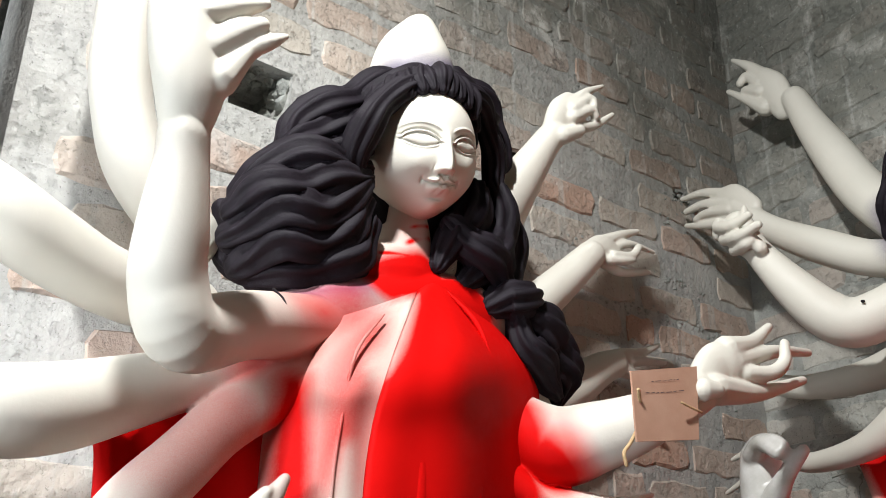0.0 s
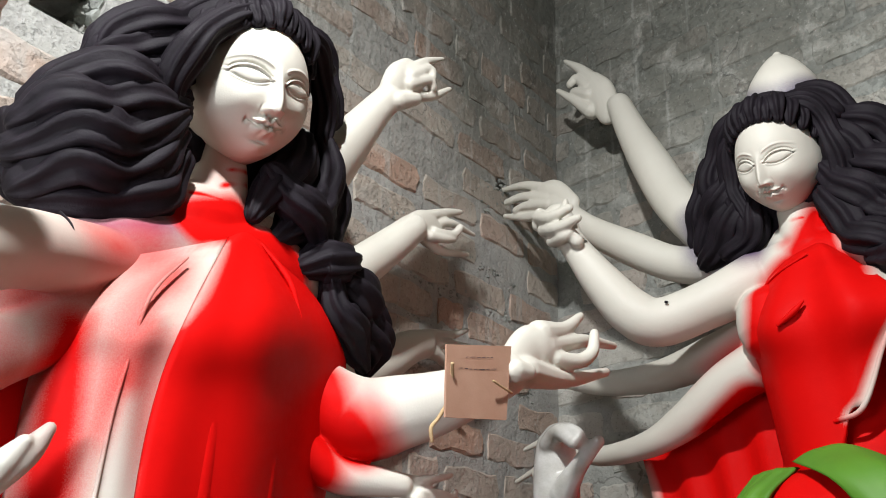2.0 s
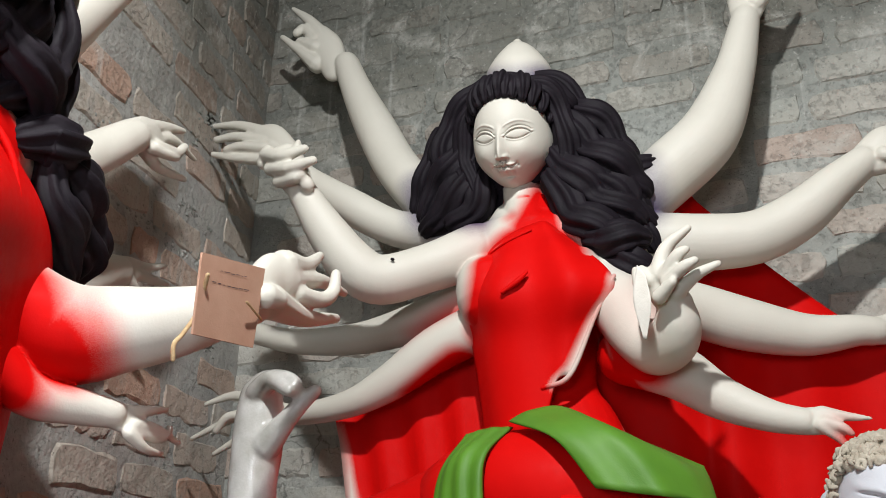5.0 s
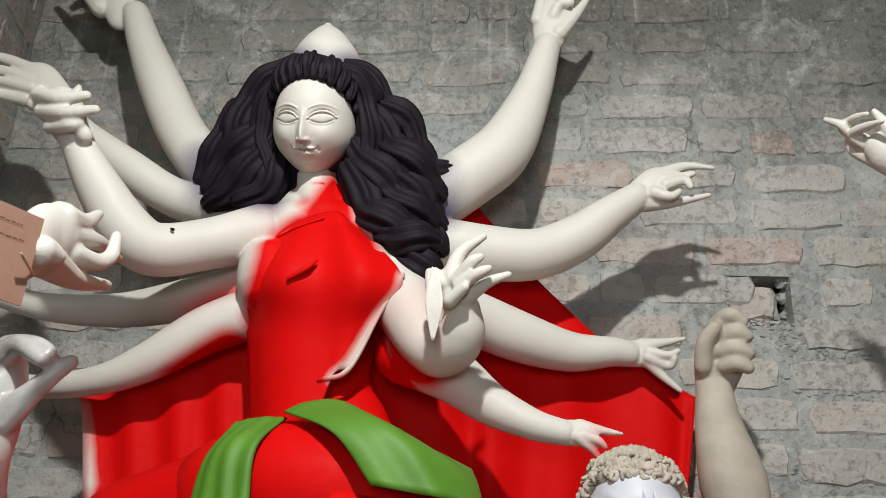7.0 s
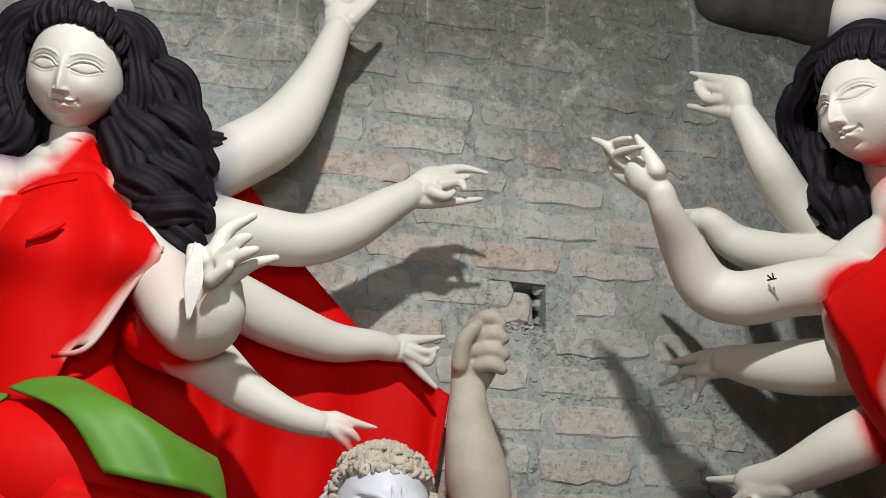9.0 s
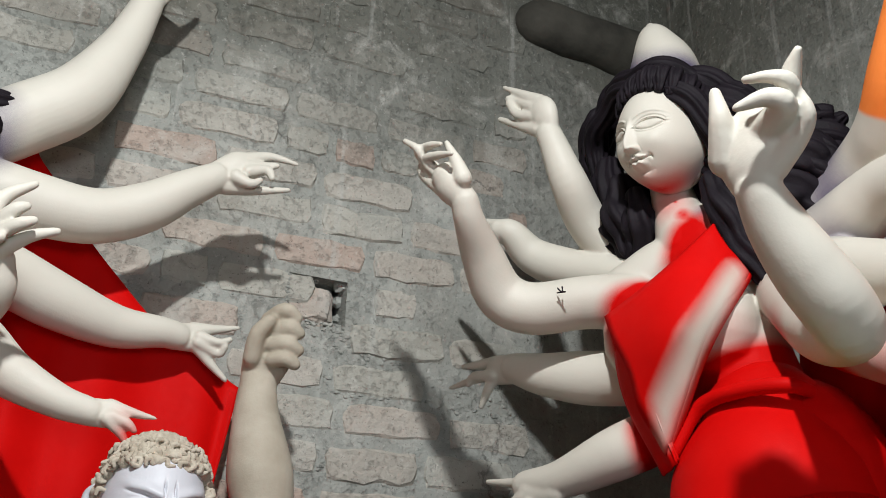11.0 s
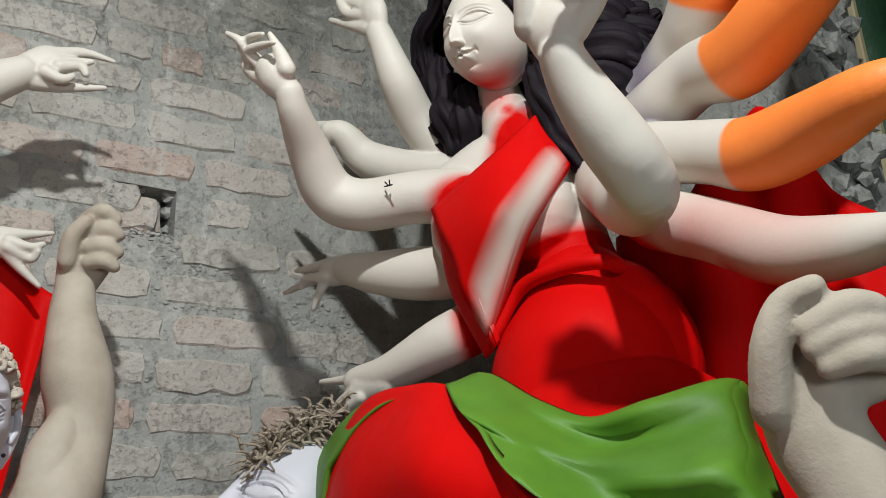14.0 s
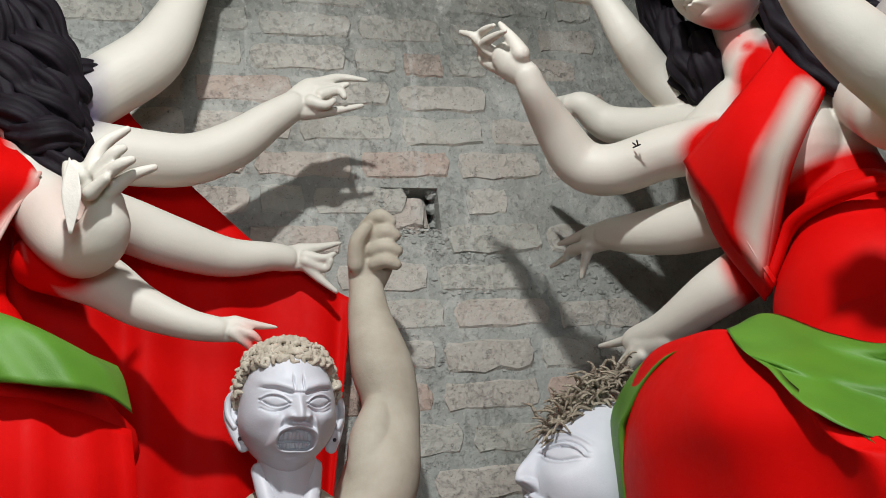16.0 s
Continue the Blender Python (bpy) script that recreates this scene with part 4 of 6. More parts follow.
    limb(sk, [(0.157, -0.05, 2.129, 0.063), (0.288, -0.06, 2.114, 0.06), (0.394, -0.07, 2.117, 0.055), (0.484, -0.08, 2.16, 0.051), (0.558, -0.08, 2.218, 0.041), (0.614, -0.08, 2.259, 0.033)])
    limb(sk, [(0.614, -0.08, 2.259, 0.033), (0.658, -0.08, 2.293, 0.038), (0.675, -0.08, 2.296, 0.033)], 0.6)
    digits(sk, [(0.671, -0.08, 2.314, 0.019), (0.726, -0.08, 2.337, 0.011), (0.783, -0.07, 2.329, 0.005)], [(0.674, -0.07, 2.295, 0.016), (0.715, -0.07, 2.306, 0.011), (0.737, -0.06, 2.309, 0.007)], [(0.677, -0.06, 2.28, 0.014), (0.718, -0.06, 2.293, 0.011), (0.727, -0.05, 2.272, 0.008)],
           [(0.636, -0.08, 2.245, 0.02), (0.693, -0.08, 2.248, 0.012), (0.77, -0.07, 2.262, 0.006)], [(0.652, -0.06, 2.261, 0.017), (0.683, -0.05, 2.248, 0.011), (0.702, -0.05, 2.26, 0.008)])
    limb(sk, [(0.106, 0.02, 2.028, 0.064), (0.142, 0.07, 1.938, 0.062), (0.197, 0.13, 1.847, 0.05), (0.236, 0.17, 1.841, 0.047), (0.253, 0.2, 1.863, 0.042), (0.255, 0.22, 1.893, 0.032)])
    limb(sk, [(0.255, 0.22, 1.893, 0.03), (0.242, 0.24, 1.918, 0.032), (0.238, 0.24, 1.944, 0.028)], 0.6)
    digits(sk, [(0.233, 0.25, 1.941, 0.018), (0.249, 0.25, 1.988, 0.013), (0.289, 0.25, 2.021, 0.007)], [(0.244, 0.26, 1.932, 0.013), (0.27, 0.28, 1.96, 0.012), (0.285, 0.28, 1.97, 0.008)], [(0.249, 0.27, 1.918, 0.012), (0.28, 0.29, 1.935, 0.011), (0.299, 0.29, 1.945, 0.008)],
           [(0.262, 0.25, 1.904, 0.014), (0.297, 0.26, 1.93, 0.011), (0.334, 0.26, 1.946, 0.007)], [(0.219, 0.25, 1.931, 0.016), (0.197, 0.25, 1.953, 0.01), (0.2, 0.26, 1.897, 0.008)], [(0.235, 0.27, 1.893, 0.014), (0.26, 0.29, 1.91, 0.009)])
    limb(sk, [(0.123, -0.03, 1.995, 0.059), (0.239, -0.05, 1.974, 0.056), (0.352, -0.09, 1.941, 0.054), (0.466, -0.13, 1.92, 0.043), (0.559, -0.15, 1.927, 0.032), (0.593, -0.16, 1.926, 0.029)])
    limb(sk, [(0.593, -0.16, 1.926, 0.029), (0.629, -0.17, 1.931, 0.031)], 0.6)
    digits(sk, [(0.625, -0.17, 1.947, 0.018), (0.671, -0.17, 1.955, 0.011), (0.718, -0.17, 1.966, 0.005)], [(0.632, -0.16, 1.914, 0.015), (0.667, -0.16, 1.878, 0.01), (0.701, -0.16, 1.849, 0.006)], [(0.636, -0.15, 1.917, 0.014), (0.678, -0.15, 1.899, 0.01), (0.689, -0.14, 1.913, 0.008)], [(0.637, -0.15, 1.929, 0.014), (0.674, -0.14, 1.92, 0.009), (0.697, -0.14, 1.929, 0.007)])
    limb(sk, [(0.131, 0.02, 1.861, 0.056), (0.226, 0.04, 1.821, 0.052), (0.305, 0.05, 1.764, 0.04), (0.385, 0.06, 1.726, 0.029), (0.439, 0.06, 1.713, 0.024)])
    limb(sk, [(0.439, 0.06, 1.713, 0.024), (0.474, 0.06, 1.713, 0.025)], 0.6)
    digits(sk, [(0.47, 0.06, 1.726, 0.014), (0.507, 0.07, 1.717, 0.009), (0.545, 0.07, 1.712, 0.004)], [(0.467, 0.07, 1.704, 0.013), (0.49, 0.07, 1.684, 0.009), (0.506, 0.07, 1.665, 0.006)], [(0.473, 0.07, 1.709, 0.012), (0.5, 0.08, 1.697, 0.009), (0.513, 0.08, 1.686, 0.006)])
    # lap and folded legs under the cloth
    tube(ex, [(-0.135, 0.14, 1.565, 0.111), (-0.008, 0.2, 1.579, 0.113), (0.134, 0.18, 1.556, 0.106), (0.241, 0.1, 1.501, 0.068)], 4, 28, 6)
    tube(ex, [(-0.334, 0.08, 1.507, 0.095), (-0.114, 0.14, 1.565, 0.105)], 4, 24, 6)
    for shape in (face, fringe):
        shape(ex, (-0.081, 0.07, 2.347), 0.170, 0.216, -2, -26, 1)
    tube(ex, [(-0.086, 0, 2.518, 0.081), (-0.088, 0, 2.561, 0.077), (-0.09, 0, 2.608, 0.051), (-0.092, 0, 2.637, 0.027), (-0.092, 0, 2.65, 0.011)], 0, 28, 5)
    lock(ex, [(-0.091, -0.01, 2.468, 0.081), (-0.089, -0.02, 2.392, 0.101), (-0.087, -0.03, 2.296, 0.094), (-0.09, -0.04, 2.23, 0.076)], 14, 0.05, 0.05)
    for run in ([(-0.059, 0.12, 2.449, 0.02), (-0.124, 0.11, 2.452, 0.022), (-0.181, 0.08, 2.412, 0.025), (-0.198, 0.055, 2.33, 0.027), (-0.178, 0.05, 2.255, 0.022)], [(-0.182, 0.06, 2.441, 0.025), (-0.124, 0.09, 2.468, 0.025), (-0.061, 0.1, 2.468, 0.025), (-0.005, 0.09, 2.458, 0.025), (0.034, 0.06, 2.424, 0.027)], [(-0.086, 0.04, 2.512, 0.026), (-0.159, 0.04, 2.511, 0.029), (-0.225, 0.03, 2.455, 0.034), (-0.263, 0.02, 2.382, 0.034), (-0.273, 0.01, 2.315, 0.026)],
                [(-0.184, 0.04, 2.394, 0.028), (-0.225, 0.04, 2.325, 0.035), (-0.274, 0.02, 2.282, 0.035), (-0.309, 0, 2.23, 0.025)], [(-0.179, 0.04, 2.322, 0.025), (-0.208, 0.04, 2.268, 0.035), (-0.252, 0.03, 2.22, 0.035), (-0.305, 0, 2.195, 0.023)], [(-0.163, 0.04, 2.279, 0.027), (-0.178, 0.04, 2.219, 0.032), (-0.23, 0.03, 2.192, 0.025)],
                [(-0.272, 0, 2.423, 0.031), (-0.305, 0, 2.337, 0.034), (-0.335, -0.02, 2.262, 0.026)], [(-0.138, 0.02, 2.529, 0.024), (-0.223, 0, 2.487, 0.026), (-0.267, 0, 2.438, 0.021)],
                [(-0.059, 0.12, 2.449, 0.02), (0, 0.11, 2.439, 0.022), (0.033, 0.08, 2.381, 0.024), (0.036, 0.055, 2.301, 0.027), (0.02, 0.05, 2.243, 0.022)], [(-0.066, 0.04, 2.511, 0.026), (0, 0.04, 2.49, 0.028), (0.064, 0.03, 2.418, 0.035), (0.114, 0.02, 2.37, 0.032), (0.143, 0, 2.309, 0.025)],
                [(0.015, 0.04, 2.408, 0.03), (0.068, 0.04, 2.334, 0.039), (0.129, 0.03, 2.267, 0.041), (0.174, 0, 2.225, 0.031)], [(0.008, 0.05, 2.305, 0.029), (0.059, 0.05, 2.234, 0.041), (0.119, 0.04, 2.183, 0.04), (0.164, 0.02, 2.151, 0.031)],
                [(0.006, 0.06, 2.246, 0.029), (0.05, 0.06, 2.165, 0.04), (0.099, 0.06, 2.112, 0.037), (0.144, 0.05, 2.077, 0.028)], [(0.066, 0.02, 2.276, 0.037), (0.14, 0.02, 2.191, 0.043), (0.18, 0, 2.146, 0.029)], [(0.073, 0, 2.384, 0.035), (0.148, -0.01, 2.3, 0.032), (0.202, -0.03, 2.293, 0.02)],
                [(0.089, 0.07, 2.096, 0.028), (0.136, 0.08, 2.089, 0.039), (0.181, 0.07, 2.086, 0.023)], [(0.122, 0.06, 2.073, 0.032), (0.157, 0.06, 2.036, 0.036), (0.173, 0.05, 2.009, 0.027), (0.166, 0.04, 1.977, 0.014)], [(0.162, 0, 2.186, 0.031), (0.18, 0, 2.133, 0.028), (0.197, 0, 2.094, 0.016)]):
        lock(ex, run, 6, 0.15, 0.12)
    tube(ex, [(-0.31, 0.178, 2.057, 0.003), (-0.307, 0.178, 2.056, 0.003)], 1, 8, 2)
    # cape
    sheet(ex, [[(-0.008, -0.09, 2.018, 0), (0, -0.09, 1.772, 0), (0.022, -0.09, 1.125, 0)], [(0.112, -0.12, 2.078, 0), (0.114, -0.12, 1.825, 0), (0.12, -0.12, 1.127, 0)], [(0.236, -0.16, 2.275, 0), (0.231, -0.16, 1.958, 0), (0.218, -0.16, 1.127, 0)], [(0.287, -0.17, 2.242, 0), (0.303, -0.17, 1.934, 0), (0.279, -0.17, 1.13, 0)], [(0.407, -0.19, 2.1, 0), (0.407, -0.19, 1.863, 0), (0.37, -0.19, 1.133, 0)], [(0.533, -0.21, 1.982, 0), (0.531, -0.21, 1.795, 0), (0.481, -0.21, 1.138, 0)],
               [(0.677, -0.22, 1.893, 0), (0.673, -0.22, 1.751, 0), (0.61, -0.22, 1.145, 0)], [(0.745, -0.22, 1.85, 0), (0.722, -0.22, 1.694, 0), (0.639, -0.22, 1.146, 0)]], 4, folds=0.012, count=5)
    sheet(ex, [[(-0.539, -0.06, 1.779, 0), (-0.507, -0.06, 1.648, 0), (-0.406, -0.06, 1.101, 0)], [(-0.434, -0.06, 1.852, 0), (-0.388, -0.06, 1.684, 0), (-0.307, -0.06, 1.107, 0)], [(-0.301, -0.06, 1.939, 0), (-0.267, -0.06, 1.719, 0), (-0.2, -0.06, 1.114, 0)], [(-0.178, -0.06, 2.013, 0), (-0.146, -0.06, 1.72, 0), (-0.095, -0.06, 1.121, 0)]], 4, folds=0.012, count=4, phase=1.0)
    sheet(ex, [[(-0.352, 0.12, 1.524, 0), (-0.341, 0.14, 1.345, 0), (-0.318, 0.12, 1.054, 0)], [(-0.157, 0.26, 1.552, 0), (-0.153, 0.28, 1.397, 0), (-0.138, 0.26, 1.094, 0)], [(0.006, 0.3, 1.568, 0), (0.019, 0.32, 1.403, 0), (0.03, 0.3, 1.114, 0)], [(0.168, 0.3, 1.554, 0), (0.18, 0.32, 1.409, 0), (0.188, 0.3, 1.126, 0)], [(0.303, 0.24, 1.511, 0), (0.316, 0.25, 1.375, 0), (0.322, 0.22, 1.12, 0)]], 4, folds=0.012, count=7)
    # drape over the chest
    sheet(ex, [[(-0.172, 0.060, 2.080), (-0.196, 0.065, 1.972), (-0.178, 0.045, 1.888), (-0.150, 0.04, 1.70)], [(-0.095, 0.090, 2.114), (-0.105, 0.160, 1.98), (-0.105, 0.118, 1.88), (-0.085, 0.11, 1.69)], [(-0.04, 0.090, 2.136), (-0.02, 0.150, 1.986), (-0.021, 0.125, 1.871), (-0.014, 0.12, 1.72)],
               [(-0.008, 0.09, 2.139), (0.062, 0.168, 1.983), (0.042, 0.13, 1.883), (0.016, 0.12, 1.797)], [(0.02, 0.07, 2.121), (0.132, 0.12, 1.992), (0.094, 0.12, 1.915), (0.043, 0.12, 1.808)]], 4, 9, folds=0.002, count=3, thick=0.008)
    # creases pinched into the drape
    for run in ([(-0.075, 0.170, 1.965, 0.004), (-0.045, 0.168, 1.985, 0.006), (-0.028, 0.160, 2.005, 0.003)], [(-0.150, 0.080, 2.070, 0.002), (-0.095, 0.106, 2.092, 0.003), (-0.035, 0.102, 2.118, 0.002)]):
        tube(ex, run, 4, 10, 6)
    tube(ex, [(0.134, 0.121, 1.994, 0.004), (0.094, 0.122, 1.915, 0.004), (0.043, 0.121, 1.806, 0.005), (-0.01, 0.122, 1.784, 0.004)], 4, 10, 8)
    # green wrap
    sheet(ex, [[(-0.035, 0.24, 1.691, 0), (-0.061, 0.31, 1.628, 0), (-0.057, 0.33, 1.53, 0)], [(-0.075, 0.24, 1.691, 0), (-0.112, 0.3, 1.629, 0), (-0.106, 0.32, 1.53, 0)], [(-0.126, 0.22, 1.685, 0), (-0.154, 0.27, 1.615, 0), (-0.164, 0.29, 1.531, 0)]], 2, folds=0.004, count=3, thick=0.012)
    sheet(ex, [[(-0.038, 0.25, 1.699, 0), (0.063, 0.33, 1.652, 0), (0.131, 0.35, 1.572, 0)], [(0.006, 0.25, 1.718, 0), (0.109, 0.33, 1.661, 0), (0.183, 0.35, 1.565, 0)], [(0.063, 0.24, 1.72, 0), (0.17, 0.32, 1.654, 0), (0.233, 0.34, 1.559, 0)], [(0.157, 0.22, 1.676, 0), (0.237, 0.28, 1.626, 0), (0.272, 0.3, 1.555, 0)], [(0.277, 0.18, 1.625, 0), (0.291, 0.22, 1.591, 0), (0.304, 0.24, 1.537, 0)]], 2, folds=0.004, count=2.5, thick=0.012)
    strokes = [(0, 0.05, [(-0.037, 0.1, 2.027, 0.119), (-0.041, 0.08, 1.916, 0.139), (-0.027, 0.08, 1.738, 0.171)]), (0, 0.05, [(-0.021, 0.06, 2.162, 0.036), (-0.027, 0.08, 2.096, 0.058)]),
               (0, 0.05, [(0.05, 0.0, 1.0, 0.5), (0.05, 0, 0.2, 0.5)]), (0, 0.06, [(0.129, 0, 1.832, 0.084), (0.194, -0.02, 1.825, 0.045)]), (0, 0.05, [(-0.218, 0.02, 1.866, 0.046), (-0.309, 0.02, 1.796, 0.039)]), (0, 0.05, [(0.116, 0, 1.937, 0.057), (0.173, 0.1, 1.807, 0.042)]), (0, 0.05, [(0.51, 0.06, 1.681, 0.024)]), (0, 0.05, [(-0.001, 0.03, 2.275, 0.027), (-0.025, 0.05, 2.193, 0.036), (-0.054, 0.07, 2.133, 0.033)]),
               (-1, 0.05, [(-0.185, 0.09, 2.065, 0.030), (-0.200, 0.08, 1.985, 0.022)]), (-1, 0.035, [(0.132, 0.12, 1.992, 0.010), (0.094, 0.12, 1.915, 0.010), (0.050, 0.12, 1.812, 0.018), (0.01, 0.12, 1.79, 0.008)]), (-1, 0.022, [(-0.10, 0.11, 2.104, 0.007), (-0.157, 0.11, 2.071, 0.013)]), (-1, 0.016, [(-0.045, 0.12, 2.112, 0.002), (-0.13, 0.12, 2.072, 0.005)]), (0, 0.012, [(-0.118, 0.03, 2.222, 0.004), (-0.07, 0.06, 2.213, 0.004), (-0.03, 0.06, 2.219, 0.004)]), (0, 0.014, [(-0.118, 0.03, 2.197, 0.004), (-0.07, 0.06, 2.186, 0.004), (-0.025, 0.06, 2.196, 0.005)]), (0, 0.05, [(-0.08, 0.06, 2.158, 0.018), (-0.02, 0.06, 2.166, 0.022)]), (0, 0.10, [(-0.20, 0.0, 1.98, 0.035), (-0.33, 0.0, 1.93, 0.028)]), (0, 0.09, [(0.16, 0.05, 1.93, 0.05), (0.21, 0.10, 1.84, 0.020)]), (-1, 0.03, [(-0.528, -0.05, 1.764, 0.007), (-0.485, -0.05, 1.601, 0.016)]),
               (1, 0.07, [(-0.359, -0.06, 2.326, 0.037), (-0.319, -0.03, 2.23, 0.046), (-0.168, 0.06, 2.156, 0.036)]), (1, 0.07, [(0.188, -0.05, 2.276, 0.042), (0.183, -0.03, 2.159, 0.039)]), (1, 0.045, [(-0.114, 0, 2.486, 0.089), (-0.053, 0, 2.474, 0.088)]), (1, 0.06, [(0.139, 0.05, 2.004, 0.034)]), (0, 0.25, [(0.18, 0.08, 1.90, 0.0), (0.24, 0.17, 1.845, -0.05)]), (0, 0.14, [(0.20, 0.04, 1.83, 0.0), (0.34, 0.05, 1.75, -0.03)]), (0, 0.10, [(-0.21, 0.02, 1.90, 0.01), (-0.42, 0.02, 1.80, -0.01)]), (0, 0.25, [(-0.17, 0.04, 2.09, -0.02), (-0.25, 0.08, 2.05, -0.06)]), (0, 0.10, [(0.5, 0.06, 1.70, 0.0)])]
    return statue("statue", "white-primed many-armed statue in red drape and green waist wrap", sk, ex, strokes, pose(-0.64, 1.84, 0), [PAINT, HAIR, GREEN, PAINT, PAINT])


def figure_by_right_wall():
    sk, ex = bmesh.new(), bmesh.new()
    limb(sk, [(-0.151, 0.03, 2.285, 0.043), (-0.127, 0.04, 2.169, 0.048), (-0.112, 0.03, 2.086, 0.065)])
    limb(sk, [(-0.096, 0, 2.059, 0.123), (-0.092, 0, 1.941, 0.129), (-0.063, 0, 1.813, 0.126), (-0.024, 0, 1.684, 0.15)] + [(0.019, 0, 1.628, 0.187), (0.016, 0.02, 1.473, 0.198)] + [(0.05, 0.02, 0.9, 0.26), (0.05, 0.0, 0.02, 0.28)], 0.75)
    limb(sk, [(-0.22, 0.1, 2.011, 0.056), (-0.135, 0.04, 2.061, 0.062), (-0.016, -0.02, 2.029, 0.065), (0.1, -0.05, 2.002, 0.057)], 0.9)
    limb(sk, [(-0.162, 0.1, 1.937, 0.081), (-0.171, 0.1, 1.906, 0.084)])
    limb(sk, [(-0.043, 0.06, 1.916, 0.083), (-0.046, 0.06, 1.885, 0.083)])
    # arms on her right
    limb(sk, [(-0.19, 0.1, 1.985, 0.058), (-0.25, 0.18, 1.983, 0.052), (-0.33, 0.25, 1.977, 0.052), (-0.366, 0.3, 2.005, 0.051), (-0.347, 0.36, 2.068, 0.042), (-0.308, 0.42, 2.115, 0.03), (-0.295, 0.44, 2.145, 0.027)])
    limb(sk, [(-0.295, 0.44, 2.145, 0.027), (-0.309, 0.46, 2.174, 0.034), (-0.314, 0.47, 2.191, 0.032)], 0.8)
    digits(sk, [(-0.356, 0.47, 2.208, 0.015), (-0.367, 0.49, 2.242, 0.011), (-0.36, 0.51, 2.262, 0.009), (-0.395, 0.52, 2.293, 0.006)], [(-0.331, 0.48, 2.206, 0.013), (-0.349, 0.5, 2.237, 0.01), (-0.303, 0.5, 2.227, 0.009), (-0.254, 0.5, 2.21, 0.005)], [(-0.359, 0.47, 2.233, 0.013), (-0.393, 0.49, 2.275, 0.01), (-0.335, 0.5, 2.262, 0.009), (-0.293, 0.5, 2.248, 0.005)],
           [(-0.273, 0.46, 2.178, 0.018), (-0.282, 0.47, 2.214, 0.013), (-0.303, 0.48, 2.261, 0.006)], [(-0.324, 0.47, 2.171, 0.017), (-0.383, 0.48, 2.227, 0.013), (-0.367, 0.49, 2.249, 0.01)])
    limb(sk, [(-0.283, 0, 2.089, 0.051), (-0.315, 0.1, 2.191, 0.046), (-0.299, 0.17, 2.264, 0.04), (-0.309, 0.2, 2.346, 0.031), (-0.316, 0.21, 2.38, 0.028)])
    limb(sk, [(-0.316, 0.21, 2.38, 0.028), (-0.319, 0.22, 2.424, 0.036), (-0.343, 0.22, 2.452, 0.032)], 0.65)
    digits(sk, [(-0.333, 0.22, 2.462, 0.019), (-0.391, 0.23, 2.51, 0.011), (-0.436, 0.24, 2.546, 0.005)], [(-0.34, 0.23, 2.447, 0.015), (-0.395, 0.23, 2.49, 0.011), (-0.418, 0.24, 2.506, 0.009)], [(-0.34, 0.23, 2.425, 0.015), (-0.387, 0.24, 2.45, 0.011), (-0.415, 0.24, 2.493, 0.01)], [(-0.333, 0.22, 2.393, 0.02), (-0.39, 0.23, 2.426, 0.011), (-0.464, 0.23, 2.478, 0.007)])
    limb(sk, [(-0.235, 0.05, 2.057, 0.044), (-0.372, 0.1, 2.106, 0.046), (-0.446, 0.15, 2.15, 0.041), (-0.459, 0.2, 2.195, 0.031), (-0.478, 0.22, 2.206, 0.025)])
    digits(sk, [(-0.479, 0.22, 2.212, 0.02), (-0.551, 0.23, 2.241, 0.014), (-0.608, 0.23, 2.246, 0.007)], [(-0.478, 0.22, 2.192, 0.017), (-0.537, 0.23, 2.167, 0.011), (-0.603, 0.23, 2.177, 0.006)])
    limb(sk, [(-0.217, 0.08, 1.841, 0.052), (-0.319, 0.12, 1.856, 0.054), (-0.403, 0.16, 1.873, 0.044), (-0.472, 0.18, 1.896, 0.033)])
    limb(sk, [(-0.472, 0.18, 1.896, 0.033), (-0.518, 0.19, 1.9, 0.032)], 0.7)
    digits(sk, [(-0.518, 0.19, 1.918, 0.016), (-0.577, 0.2, 1.922, 0.011), (-0.627, 0.21, 1.927, 0.005)], [(-0.524, 0.2, 1.893, 0.014), (-0.582, 0.21, 1.888, 0.01), (-0.673, 0.21, 1.887, 0.005)], [(-0.524, 0.2, 1.883, 0.014), (-0.535, 0.21, 1.851, 0.01), (-0.554, 0.21, 1.824, 0.006)], [(-0.516, 0.21, 1.884, 0.013), (-0.568, 0.22, 1.892, 0.01), (-0.588, 0.22, 1.878, 0.007)])
    limb(sk, [(-0.17, 0.1, 1.722, 0.05), (-0.236, 0.14, 1.692, 0.048), (-0.347, 0.17, 1.657, 0.036), (-0.439, 0.18, 1.652, 0.03)] )
    limb(sk, [(-0.354, 0.18, 1.64, 0.03), (-0.415, 0.19, 1.636, 0.031)], 0.7)
    digits(sk, [(-0.404, 0.19, 1.655, 0.016), (-0.481, 0.19, 1.661, 0.01), (-0.555, 0.19, 1.67, 0.006)], [(-0.42, 0.2, 1.629, 0.014), (-0.47, 0.2, 1.615, 0.01), (-0.495, 0.2, 1.603, 0.007)], [(-0.403, 0.2, 1.614, 0.014), (-0.442, 0.2, 1.599, 0.011)])
    # raised arm in front
    limb(sk, [(0.081, 0, 1.951, 0.061), (0.227, 0.15, 1.823, 0.053), (0.357, 0.3, 1.758, 0.044), (0.378, 0.35, 1.772, 0.045), (0.372, 0.39, 1.813, 0.044), (0.365, 0.43, 1.862, 0.037), (0.366, 0.46, 1.899, 0.029)])
    limb(sk, [(0.366, 0.46, 1.899, 0.029), (0.365, 0.47, 1.936, 0.041), (0.373, 0.47, 1.968, 0.043)], 0.55)
